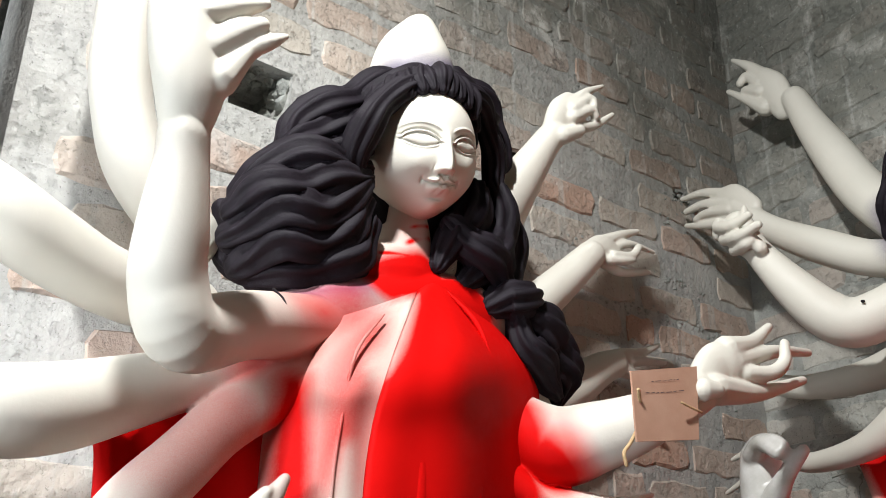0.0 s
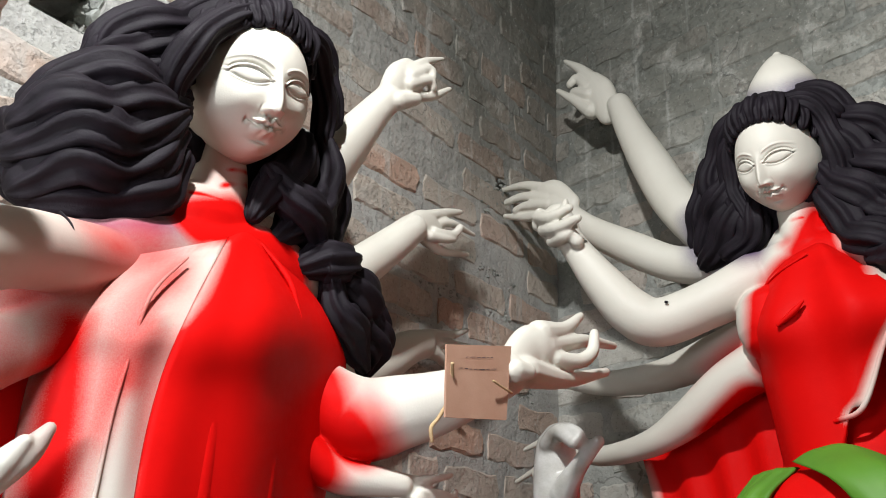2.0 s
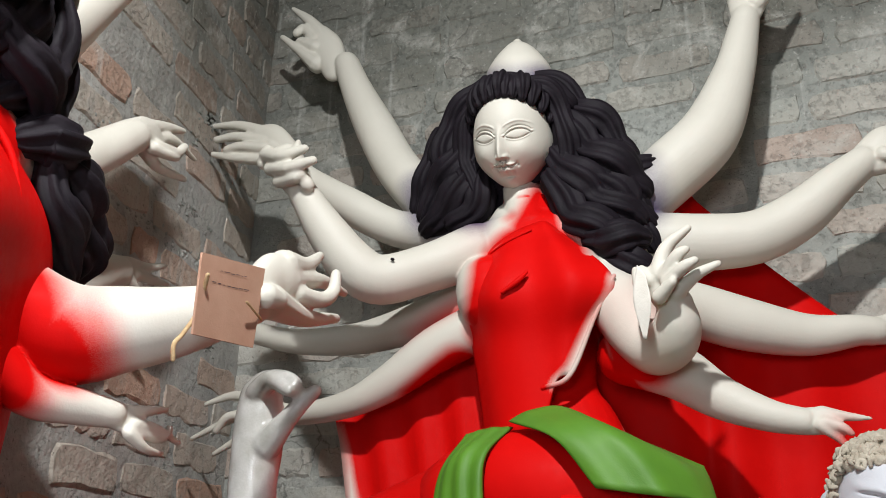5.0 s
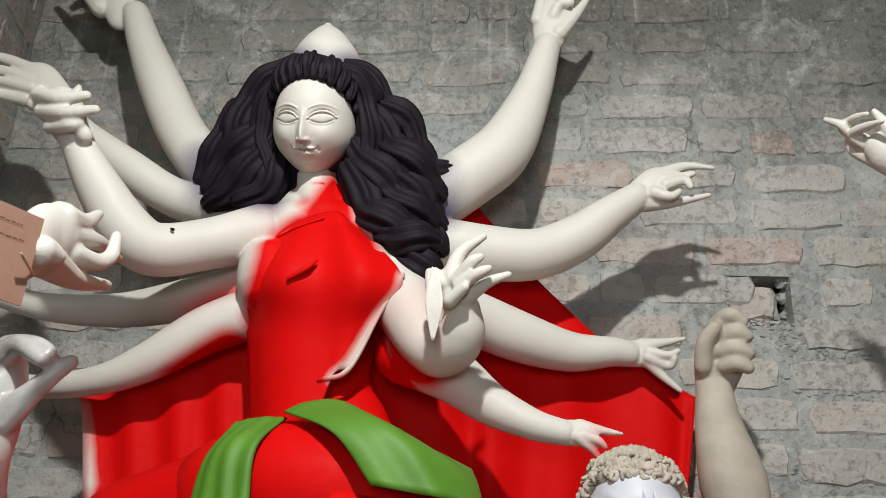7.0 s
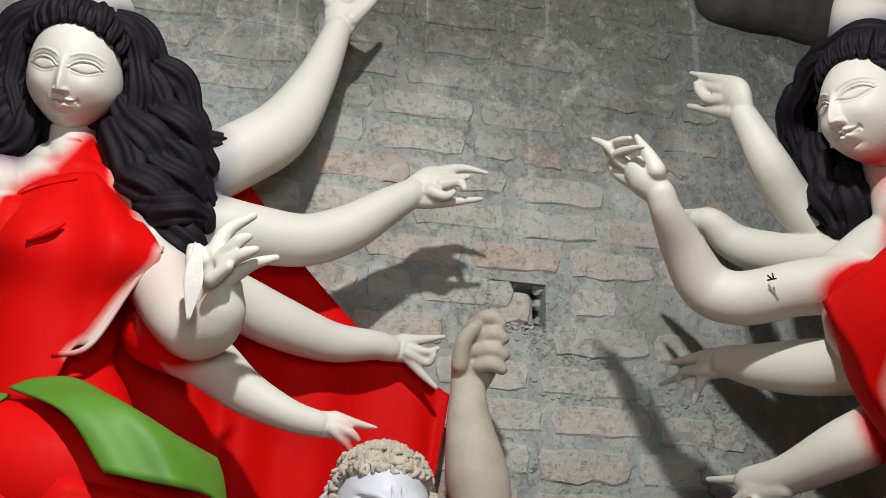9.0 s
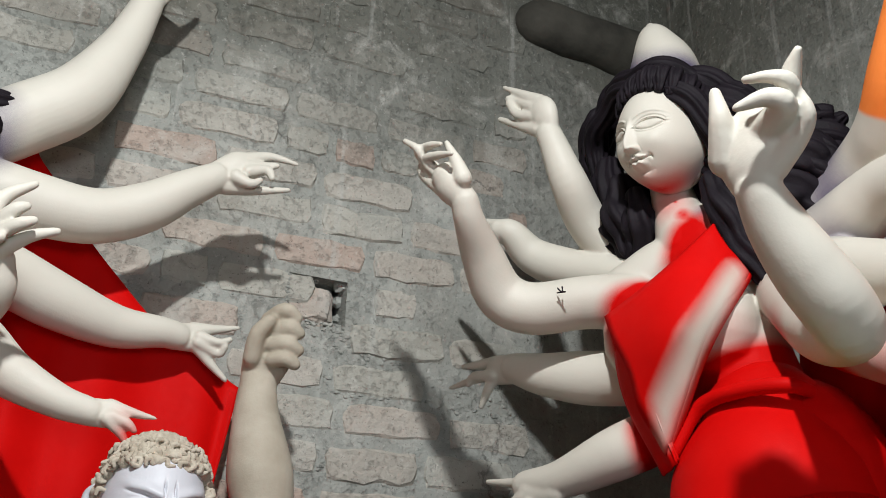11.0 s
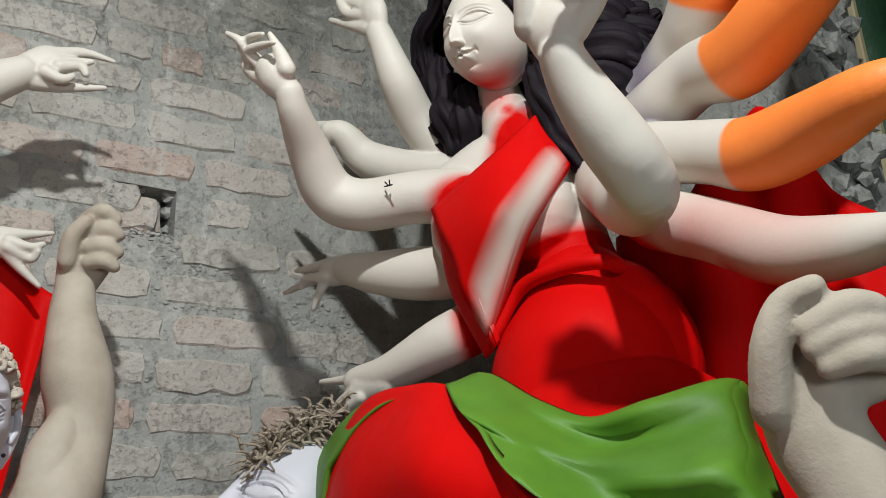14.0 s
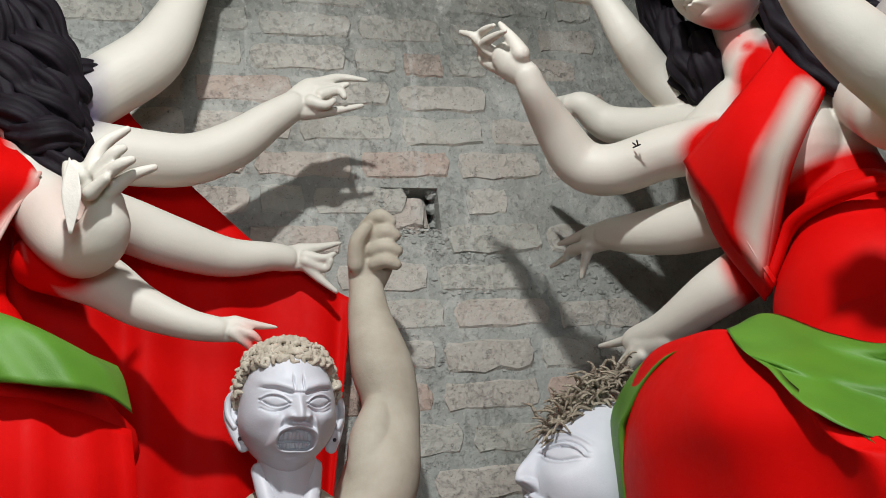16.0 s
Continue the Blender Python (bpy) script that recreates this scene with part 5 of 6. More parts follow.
    digits(sk, [(0.338, 0.48, 1.947, 0.022), (0.353, 0.5, 1.986, 0.016), (0.356, 0.51, 2.025, 0.008)], [(0.395, 0.47, 1.967, 0.024), (0.443, 0.5, 1.969, 0.016), (0.434, 0.52, 1.976, 0.012), (0.407, 0.54, 1.968, 0.006)],
           [(0.417, 0.47, 1.981, 0.018), (0.445, 0.49, 1.999, 0.014), (0.438, 0.51, 2.006, 0.009), (0.409, 0.52, 2.013, 0.006)], [(0.421, 0.46, 1.999, 0.015), (0.438, 0.47, 2.027, 0.013), (0.457, 0.48, 2.045, 0.006)], [(0.391, 0.46, 1.925, 0.021), (0.431, 0.46, 1.947, 0.013), (0.453, 0.47, 1.965, 0.009), (0.45, 0.48, 1.995, 0.005)])
    # sleeved arms on her left
    limb(sk, [(0.09, -0.08, 2.081, 0.064), (0.222, -0.06, 2.155, 0.062), (0.302, -0.02, 2.187, 0.065), (0.362, 0.02, 2.244, 0.067), (0.415, 0.04, 2.343, 0.061), (0.471, 0.06, 2.46, 0.051), (0.512, 0.06, 2.577, 0.034)])
    limb(sk, [(0.143, -0.03, 2.039, 0.061), (0.28, 0, 2.069, 0.055), (0.388, 0.04, 2.041, 0.062), (0.498, 0.09, 2.061, 0.059), (0.61, 0.12, 2.116, 0.048), (0.681, 0.12, 2.178, 0.03)])
    limb(sk, [(0.178, 0.02, 1.961, 0.054), (0.314, 0.05, 1.903, 0.051), (0.405, 0.08, 1.858, 0.056), (0.514, 0.13, 1.839, 0.051), (0.622, 0.2, 1.822, 0.036), (0.683, 0.2, 1.823, 0.023)])
    limb(sk, [(0.184, 0.02, 1.84, 0.054), (0.316, 0.06, 1.766, 0.049), (0.427, 0.1, 1.697, 0.049), (0.533, 0.14, 1.665, 0.04), (0.625, 0.18, 1.649, 0.024)])
    # folded leg and lap
    tube(ex, [(0.1, 0.14, 1.401, 0.115), (0.024, 0.24, 1.421, 0.112), (-0.085, 0.275, 1.440, 0.112), (-0.131, 0.28, 1.341, 0.110), (-0.192, 0.25, 1.071, 0.110)], 4, 32, 7)
    tube(ex, [(0.071, 0.06, 1.466, 0.181), (0.258, 0.1, 1.367, 0.157), (0.303, 0.1, 1.223, 0.147)], 4, 28, 6)
    tube(ex, [(0.015, 0.03, 1.706, 0.127), (0.028, 0.05, 1.621, 0.168), (0.049, 0.07, 1.504, 0.174)], 4, 32, 7, 0.85)
    for shape in (face, fringe):
        shape(ex, (-0.092, 0.1, 2.292), 0.172, 0.212, 2, -8, 3)
    tube(ex, [(-0.182, -0.02, 2.515, 0.084), (-0.181, -0.01, 2.571, 0.072), (-0.186, 0, 2.623, 0.047), (-0.194, 0, 2.659, 0.026), (-0.197, 0, 2.673, 0.011)], 0, 28, 5)
    lock(ex, [(-0.18, -0.02, 2.463, 0.078), (-0.173, -0.03, 2.37, 0.104), (-0.152, -0.03, 2.252, 0.096), (-0.136, -0.04, 2.17, 0.071)], 14, 0.05, 0.05)
    for run in ([(-0.093, 0.15, 2.405, 0.016), (-0.16, 0.14, 2.428, 0.02), (-0.236, 0.12, 2.416, 0.022), (-0.299, 0.09, 2.38, 0.023), (-0.308, 0.07, 2.313, 0.02)], [(-0.093, 0.15, 2.405, 0.016), (-0.028, 0.135, 2.361, 0.023), (0.009, 0.11, 2.305, 0.024), (0.014, 0.07, 2.261, 0.024), (-0.004, 0.05, 2.207, 0.02)], [(-0.275, 0.06, 2.483, 0.028), (-0.177, 0.1, 2.478, 0.027), (-0.098, 0.1, 2.455, 0.026), (-0.057, 0.06, 2.435, 0.028), (-0.034, 0.02, 2.399, 0.028)], [(-0.16, 0.05, 2.49, 0.022), (-0.083, 0.03, 2.449, 0.029), (-0.005, 0, 2.4, 0.033), (0.025, -0.03, 2.358, 0.028)],
                [(-0.202, 0.06, 2.507, 0.023), (-0.255, 0.08, 2.466, 0.028), (-0.315, 0.06, 2.413, 0.028)], [(-0.27, 0.08, 2.316, 0.027), (-0.272, 0.08, 2.249, 0.036), (-0.268, 0.07, 2.183, 0.038), (-0.239, 0.06, 2.112, 0.028)], [(-0.283, 0.06, 2.286, 0.032), (-0.314, 0.05, 2.218, 0.032), (-0.29, 0.05, 2.144, 0.029), (-0.258, 0.05, 2.095, 0.017)], [(-0.187, 0.09, 2.214, 0.021), (-0.184, 0.08, 2.152, 0.035), (-0.213, 0.07, 2.102, 0.025)], [(-0.32, 0.05, 2.47, 0.031), (-0.355, 0.04, 2.415, 0.037), (-0.343, 0.04, 2.33, 0.038), (-0.322, 0.04, 2.279, 0.03)], [(-0.314, 0.05, 2.315, 0.038), (-0.327, 0.05, 2.25, 0.045), (-0.302, 0.05, 2.167, 0.044), (-0.258, 0.05, 2.105, 0.026)], [(-0.237, 0.08, 2.256, 0.031), (-0.235, 0.08, 2.189, 0.04), (-0.225, 0.07, 2.118, 0.033)], [(0.071, -0.04, 2.22, 0.048), (0.134, -0.05, 2.162, 0.047), (0.161, -0.06, 2.097, 0.027)], [(0.045, -0.03, 2.29, 0.05), (0.112, -0.05, 2.244, 0.05), (0.158, -0.06, 2.192, 0.032)],
                [(-0.041, 0.03, 2.385, 0.035), (0.044, 0, 2.318, 0.045), (0.116, -0.04, 2.263, 0.046), (0.161, -0.07, 2.236, 0.032)], [(-0.018, 0.03, 2.309, 0.039), (0.062, 0, 2.235, 0.05), (0.125, -0.03, 2.183, 0.049), (0.174, -0.06, 2.15, 0.031)], [(-0.018, 0.03, 2.232, 0.038), (0.054, 0, 2.165, 0.05), (0.105, -0.03, 2.12, 0.047), (0.147, -0.05, 2.077, 0.027)],
                [(-0.012, 0.06, 2.183, 0.028), (0.015, 0.06, 2.102, 0.036), (0.04, 0.05, 2.039, 0.035), (0.064, 0.04, 1.979, 0.024)], [(-0.012, 0.02, 2.159, 0.037), (0.047, 0, 2.096, 0.043), (0.104, -0.02, 2.06, 0.031)], [(0.01, 0.04, 2.074, 0.028), (0.061, 0.03, 2.016, 0.035), (0.097, 0.02, 1.964, 0.02)], [(0.092, -0.06, 2.294, 0.038), (0.148, -0.08, 2.283, 0.026), (0.168, -0.09, 2.29, 0.013)]):
        lock(ex, run, 6, 0.15, 0.12)
    for run in ([(-0.238, 0.262, 1.991, 0.001), (-0.229, 0.262, 1.981, 0.001)], [(-0.225, 0.262, 1.99, 0.001), (-0.224, 0.262, 1.979, 0.001)], [(-0.239, 0.262, 1.982, 0.001), (-0.217, 0.262, 1.978, 0.001)]):
        tube(ex, run, 1, 6, 2)
    # drape, belt and cape
    sheet(ex, [[(0.006, 0.1, 2.082, 0), (-0.067, 0.18, 1.983, 0), (-0.182, 0.2, 1.933, 0)], [(0.023, 0.1, 2.042, 0), (0.005, 0.22, 1.882, 0), (-0.114, 0.22, 1.818, 0)], [(0.038, 0.09, 2.013, 0), (0.022, 0.2, 1.852, 0), (-0.097, 0.2, 1.729, 0)], [(0.048, 0.07, 1.982, 0), (0.019, 0.17, 1.829, 0), (-0.073, 0.18, 1.671, 0)], [(0.037, 0.05, 1.984, 0), (-0.001, 0.14, 1.834, 0), (-0.082, 0.15, 1.675, 0)]], 4, folds=0.003, count=3)
    sheet(ex, [[(-0.198, 0.17, 1.943, 0), (-0.174, 0.17, 1.786, 0), (-0.11, 0.15, 1.641, 0)], [(-0.094, 0.2, 1.911, 0), (-0.088, 0.2, 1.767, 0), (-0.064, 0.17, 1.652, 0)], [(-0.023, 0.2, 1.852, 0), (-0.065, 0.19, 1.745, 0), (-0.057, 0.17, 1.661, 0)]], 4, folds=0.002, count=3)
    tube(ex, [(-0.072, 0.16, 1.673, 0.011), (-0.027, 0.14, 1.745, 0.013), (0.06, 0.14, 1.759, 0.013), (0.134, 0.12, 1.757, 0.013), (0.143, 0.08, 1.752, 0.011)], 0, 12, 6)
    sheet(ex, [[(0.011, -0.1, 1.88, 0), (0, -0.1, 1.691, 0), (-0.057, -0.1, 1.152, 0)], [(0.16, -0.12, 1.914, 0), (0.163, -0.1, 1.708, 0), (0.127, -0.1, 1.173, 0)], [(0.316, -0.13, 2.042, 0), (0.298, -0.12, 1.69, 0), (0.25, -0.1, 1.188, 0)], [(0.415, -0.13, 1.852, 0), (0.41, -0.12, 1.64, 0), (0.344, -0.1, 1.199, 0)], [(0.525, -0.13, 1.756, 0), (0.501, -0.12, 1.628, 0), (0.429, -0.1, 1.209, 0)]], 4, folds=0.02, count=4)
    sheet(ex, [[(-0.297, 0.33, 1.51), (-0.285, 0.36, 1.432), (-0.294, 0.37, 1.343), (-0.30, 0.37, 1.05)], [(-0.178, 0.35, 1.567), (-0.105, 0.43, 1.444), (-0.087, 0.44, 1.331), (-0.09, 0.44, 1.05)], [(-0.048, 0.37, 1.564), (0.060, 0.465, 1.437), (0.085, 0.465, 1.321), (0.09, 0.46, 1.05)],
               [(0.042, 0.37, 1.546), (0.190, 0.455, 1.419), (0.218, 0.46, 1.313), (0.22, 0.46, 1.05)], [(0.17, 0.43, 1.465), (0.270, 0.475, 1.370), (0.312, 0.475, 1.307), (0.32, 0.47, 1.05)], [(0.255, 0.44, 1.391), (0.326, 0.455, 1.347), (0.35, 0.455, 1.304), (0.36, 0.44, 1.05)]], 4, 9, folds=0.008, count=2.5)
    # green wrap over the lap
    sheet(ex, [[(-0.034, 0.3, 1.567, 0), (-0.236, 0.3, 1.58, 0), (-0.374, 0.3, 1.519, 0), (-0.433, 0.3, 1.42, 0), (-0.45, 0.3, 0.963, 0)], [(0.031, 0.36, 1.543, 0), (-0.103, 0.38, 1.543, 0), (-0.222, 0.38, 1.484, 0), (-0.27, 0.38, 1.399, 0), (-0.281, 0.38, 0.999, 0)]], 2, folds=0.0, thick=0.012)
    sheet(ex, [[(0.033, 0.375, 1.552), (0.110, 0.425, 1.503), (0.195, 0.462, 1.455)], [(0.049, 0.30, 1.572), (0.196, 0.425, 1.457), (0.269, 0.482, 1.389)], [(0.136, 0.285, 1.519), (0.249, 0.40, 1.418), (0.322, 0.475, 1.345)], [(0.213, 0.265, 1.487), (0.298, 0.375, 1.392), (0.345, 0.40, 1.315)],
               [(0.306, 0.255, 1.499), (0.379, 0.36, 1.385), (0.410, 0.37, 1.295)], [(0.376, 0.19, 1.52), (0.442, 0.32, 1.396), (0.465, 0.34, 1.29)], [(0.352, 0.12, 1.474), (0.438, 0.24, 1.386), (0.513, 0.33, 1.29)]], 2, 10, thick=0.012, swag=0.019)
    strokes = [(0, 0.05, [(-0.128, 0.15, 1.93, 0.079), (-0.121, 0.15, 1.8, 0.061), (-0.143, 0.12, 1.686, 0.04)]), (0, 0.05, [(-0.07, 0.06, 2.083, 0.049), (-0.055, 0.15, 1.954, 0.061)]), (0, 0.06, [(0.04, 0.1, 1.656, 0.116), (0, 0.1, 1.491, 0.181)]), (0, 0.06, [(0.069, 0.1, 1.633, 0.153), (0.038, 0.1, 1.434, 0.226)]),
               (0, 0.06, [(-0.24, 0.1, 1.733, 0.043)]), (0, 0.12, [(0.125, 0.1, 1.8, 0.055)]), (0, 0.10, [(0.358, 0.08, 1.689, 0.032), (0.475, 0.1, 1.637, 0.029)]), (0, 0.10, [(-0.112, 0.12, 2.177, 0.029), (-0.071, 0.1, 2.18, 0.022)]), (0, 0.04, [(-0.077, 0.08, 2.14, 0.015), (-0.025, 0.08, 2.075, 0.017)]),
               (-1, 0.06, [(0.046, 0.1, 1.978, 0.02), (0.025, 0.19, 1.843, 0.032), (-0.052, 0.19, 1.752, 0.025), (-0.074, 0.19, 1.679, 0.008)]), (0, 0.05, [(0.019, 0, 1.628, 0.241), (-0.011, 0, 1.384, 0.256)]), (2, 0.008, [(0.364, 0.02, 2.249, 0.099), (0.415, 0.04, 2.343, 0.104), (0.488, 0.06, 2.558, 0.105)]), (2, 0.008, [(0.42, 0.04, 2.052, 0.091), (0.498, 0.09, 2.061, 0.09), (0.681, 0.12, 2.178, 0.083)]), (2, 0.008, [(0.442, 0.08, 1.852, 0.083), (0.514, 0.13, 1.839, 0.082), (0.683, 0.2, 1.823, 0.07)]),
               (1, 0.08, [(0.174, -0.06, 2.233, 0.047), (0.17, -0.04, 2.111, 0.049), (0.183, 0, 2.007, 0.035)]), (1, 0.05, [(-0.216, 0, 2.509, 0.085), (-0.125, 0, 2.458, 0.086)]), (1, 0.06, [(-0.032, 0.06, 2.191, 0.024), (-0.048, 0.05, 2.114, 0.015)]), (0, 0.30, [(0.04, 0.12, 1.85, -0.03), (0.10, 0.10, 1.78, 0.0)]), (0, 0.12, [(0.13, 0.06, 1.86, 0.02), (0.12, 0.06, 1.76, 0.02)]), (0, 0.30, [(0.30, 0.08, 1.76, -0.01), (0.50, 0.12, 1.67, -0.03)]), (0, 0.09, [(-0.09, 0.06, 2.12, 0.0), (-0.05, 0.07, 2.08, 0.02)]), (0, 0.012, [(-0.16, 0.07, 2.165, 0.003), (-0.08, 0.08, 2.172, 0.003)]), (0, 0.012, [(-0.155, 0.07, 2.137, 0.003), (-0.07, 0.08, 2.145, 0.003)]), (0, 0.10, [(-0.20, 0.12, 1.71, 0.01), (-0.26, 0.14, 1.68, -0.02)])]
    return statue("statue", "white-primed statue with red drape, green wrap and orange sleeves", sk, ex, strokes, pose(0.86, 1.32, 0, 0, 0, -82), [PAINT, HAIR, GREEN, PAINT, PAINT])


figure_by_side_wall()
figure_by_back_wall()
figure_by_right_wall()


# ---- unpainted clay figures ----
def clay_demon():
    sk, ex = bmesh.new(), bmesh.new()
    tube(ex, [(0.554, 0.09, 1.463, 0.052), (0.552, 0.085, 1.40, 0.052), (0.55, 0.08, 1.345, 0.064), (0.55, 0.07, 1.30, 0.085)], 3, 22, 5)
    for side in (-1, 1):
        tube(ex, [(0.552 + 0.048 * side, 0.10, 1.45, 0.014), (0.552 + 0.034 * side, 0.125, 1.39, 0.016), (0.552 + 0.012 * side, 0.145, 1.325, 0.013)], 3, 14, 5)
    tube(ex, [(0.395, 0.08, 1.285, 0.062), (0.47, 0.09, 1.300, 0.074), (0.553, 0.1, 1.285, 0.085), (0.635, 0.08, 1.295, 0.078)], 3, 24, 6, 0.75)
    limb(sk, [(0.552, 0.06, 1.285, 0.145), (0.551, 0.06, 1.242, 0.162)] + [(0.62, 0.06, 0.9, 0.2), (0.62, 0.06, 0.02, 0.2)], 0.6)
    limb(sk, [(0.681, 0.03, 1.325, 0.067), (0.735, 0, 1.423, 0.074), (0.770, -0.04, 1.52, 0.061), (0.778, -0.05, 1.585, 0.058), (0.768, -0.06, 1.66, 0.063), (0.755, -0.08, 1.765, 0.046), (0.754, -0.09, 1.838, 0.036)])
    limb(sk, [(0.70, 0.03, 1.43, 0.035), (0.725, 0.0, 1.50, 0.044), (0.745, -0.02, 1.565, 0.030)])
    limb(sk, [(0.754, -0.09, 1.838, 0.038), (0.767, -0.09, 1.888, 0.05), (0.778, -0.09, 1.927, 0.048)], 0.8)
    for run in ([(0.756, -0.06, 1.96, 0.018), (0.78, -0.03, 1.975, 0.018), (0.804, -0.03, 1.963, 0.014)], [(0.765, -0.05, 1.935, 0.017), (0.791, -0.03, 1.941, 0.017), (0.812, -0.03, 1.932, 0.014)], [(0.764, -0.05, 1.906, 0.017), (0.789, -0.03, 1.906, 0.016), (0.813, -0.03, 1.897, 0.014)], [(0.768, -0.05, 1.875, 0.016), (0.788, -0.03, 1.875, 0.015), (0.809, -0.03, 1.867, 0.013)], [(0.729, -0.06, 1.877, 0.019), (0.731, -0.04, 1.92, 0.018), (0.75, -0.03, 1.948, 0.015)]):
        digits(sk, run)
    face(ex, (0.554, 0.12, 1.544), 0.166, 0.208, 6, -6, 3, 3, snarl)
    # ears: a shell, an inner rim and a pierced lobe
    for side, x, z in ((-1, 0.475, 1.546), (1, 0.636, 1.534)):
        tube(ex, [(x + 0.012 * side * 0.2, 0.075, z + 0.045, 0.010), (x + 0.006 * side, 0.07, z + 0.012, 0.022), (x, 0.085, z - 0.028, 0.018), (x - 0.004 * side, 0.095, z - 0.052, 0.011)], 3, 16, 5, 0.7)
        tube(ex, [(x - 0.004 * side, 0.10, z + 0.048, 0.006), (x + 0.017 * side, 0.085, z + 0.034, 0.007), (x + 0.020 * side, 0.085, z + 0.006, 0.006), (x + 0.010 * side, 0.095, z - 0.018, 0.005)], 3, 10, 5)
        # no hole is cut: a black dot paints the piercing's shade
        tube(ex, [(x + 0.002 * side, 0.098, z - 0.040, 0.0035), (x + 0.002 * side, 0.1025, z - 0.040, 0.0035)], 4, 8, 2)
    # hair: a close cap of clay worked into short curls, thicker at the brow
    cap = []
    for i in range(41):
        e = -0.25 + (math.pi / 2 + 0.25) * i / 40
        ring = []
        for j in range(120):
            a = 2 * math.pi * j / 120
            way = Vector((math.cos(e) * math.sin(a) * 0.82, -math.cos(e) * math.cos(a) * 1.0, math.sin(e) * 1.02))
            hold = 0.46 + 0.05 * math.sin(9 * a) if math.cos(a) > 0.35 else -0.25 + 0.55 * step(-0.3, 0.35, math.cos(a))
            r = 0.110 + (0.0 if e > hold else -0.018) + 0.006 * line(e - hold - 0.08, 0.09)
            if e > hold:
                r += 0.0055 * noise.noise(way * 16) + 0.004 * abs(noise.noise(way * 34))
            ring.append(ex.verts.new(Vector((0.556, -0.098, 1.572)) + way * r))
        cap.append(ring)
    for p, q in zip(cap, cap[1:]):
        for j in range(120):
            ex.faces.new((p[j], p[(j + 1) % 120], q[(j + 1) % 120], q[j])).material_index = 1
    for k in range(170):
        a, e = random.uniform(-1.9, 1.9), random.uniform(0.42, 0.85)
        if abs(a) > 1.15:
            e = random.uniform(0.0, 0.8)
        way = np.array([math.cos(e) * math.sin(a) * 0.82, math.cos(e) * math.cos(a), math.sin(e) * 1.02])
        p = np.array([0.556, 0.098, 1.572]) + way * 0.111
        b = random.uniform(0, 6.3)
        turn = [np.array([math.cos(b + w), 0.25, math.sin(b + w)]) * 0.0065 for w in (0, 1.5, 3.0)]
        tube(ex, [(*(p + turn[0]), 0.0038), (*(p + turn[1]), 0.0048), (*(p + turn[2]), 0.0030)], 1, 7, 3)
    return statue("clay_statue", "unpainted grey clay statue with raised fist and snarling face", sk, ex, [], pose(-0.64, 1.84, 0), [CLAY, CURLS, GREEN, PALE_CLAY, INK], 0.004, 4)


def fallen_head():
    sk, ex = bmesh.new(), bmesh.new()
    limb(sk, [(1.069, 0.12, 1.291, 0.099), (1.093, 0.1, 1.229, 0.115)] + [(1.15, 0.1, 1.0, 0.12), (1.15, 0.1, 0.02, 0.12)])
    face(ex, (1.135, 0.11, 1.372), 0.25, 0.30, -82, 24, 2, 3)
    for k in range(330):
        c = np.array([(1.168, 0.12, 1.548, 0)][0][:3])
        u = random.random()
        p = c + [-0.13 + 0.17 * u + random.gauss(0, 0.012), random.uniform(-0.03, 0.05), -0.075 + 0.10 * u ** 0.6 + random.gauss(0, 0.014)]
        q = p + [random.uniform(-0.05, 0.05), random.uniform(-0.02, 0.03), random.uniform(-0.03, 0.03)]
        tube(ex, [(*p, 0.0040), (*((p + q) / 2 + [0, 0.006, 0.008]), 0.0030), (*q, 0.0015)], 1, 6, 3)
    return statue("clay_statue", "pale clay head with straw hair leaning by the wall", sk, ex, [], pose(-0.64, 1.84, 0), [CLAY, STRAW, GREEN, PALE_CLAY], 0.005, 3)


def wet_hand():
    sk = bmesh.new()
    limb(sk, [(-0.493, 0.3, 1.47, 0.047), (-0.509, 0.3, 1.579, 0.044), (-0.508, 0.3, 1.655, 0.047), (-0.508, 0.3, 1.714, 0.046), (-0.51, 0.3, 1.755, 0.04)] )
    limb(sk, [(-0.493, 0.3, 1.47, 0.047), (-0.472, 0.3, 1.343, 0.047), (-0.445, 0.28, 1.148, 0.052)] + [(-0.95, 0.28, 0.4, 0.06), (-0.95, 0.28, 0.02, 0.07)])
    digits(sk, [(-0.476, 0.32, 1.661, 0.029), (-0.426, 0.34, 1.701, 0.019), (-0.399, 0.34, 1.729, 0.016), (-0.373, 0.34, 1.751, 0.013)], [(-0.527, 0.3, 1.755, 0.028), (-0.493, 0.32, 1.778, 0.022), (-0.433, 0.35, 1.774, 0.017), (-0.402, 0.36, 1.759, 0.014), (-0.407, 0.36, 1.747, 0.012)], [(-0.5, 0.33, 1.757, 0.022), (-0.46, 0.35, 1.774, 0.018), (-0.408, 0.37, 1.747, 0.013)])
    return statue("clay_sculpture", "wet grey clay arm with a half-closed hand, upright", sk, bmesh.new(), [], pose(-0.64, 1.84, 0), [WET_CLAY], 0.004, 5)


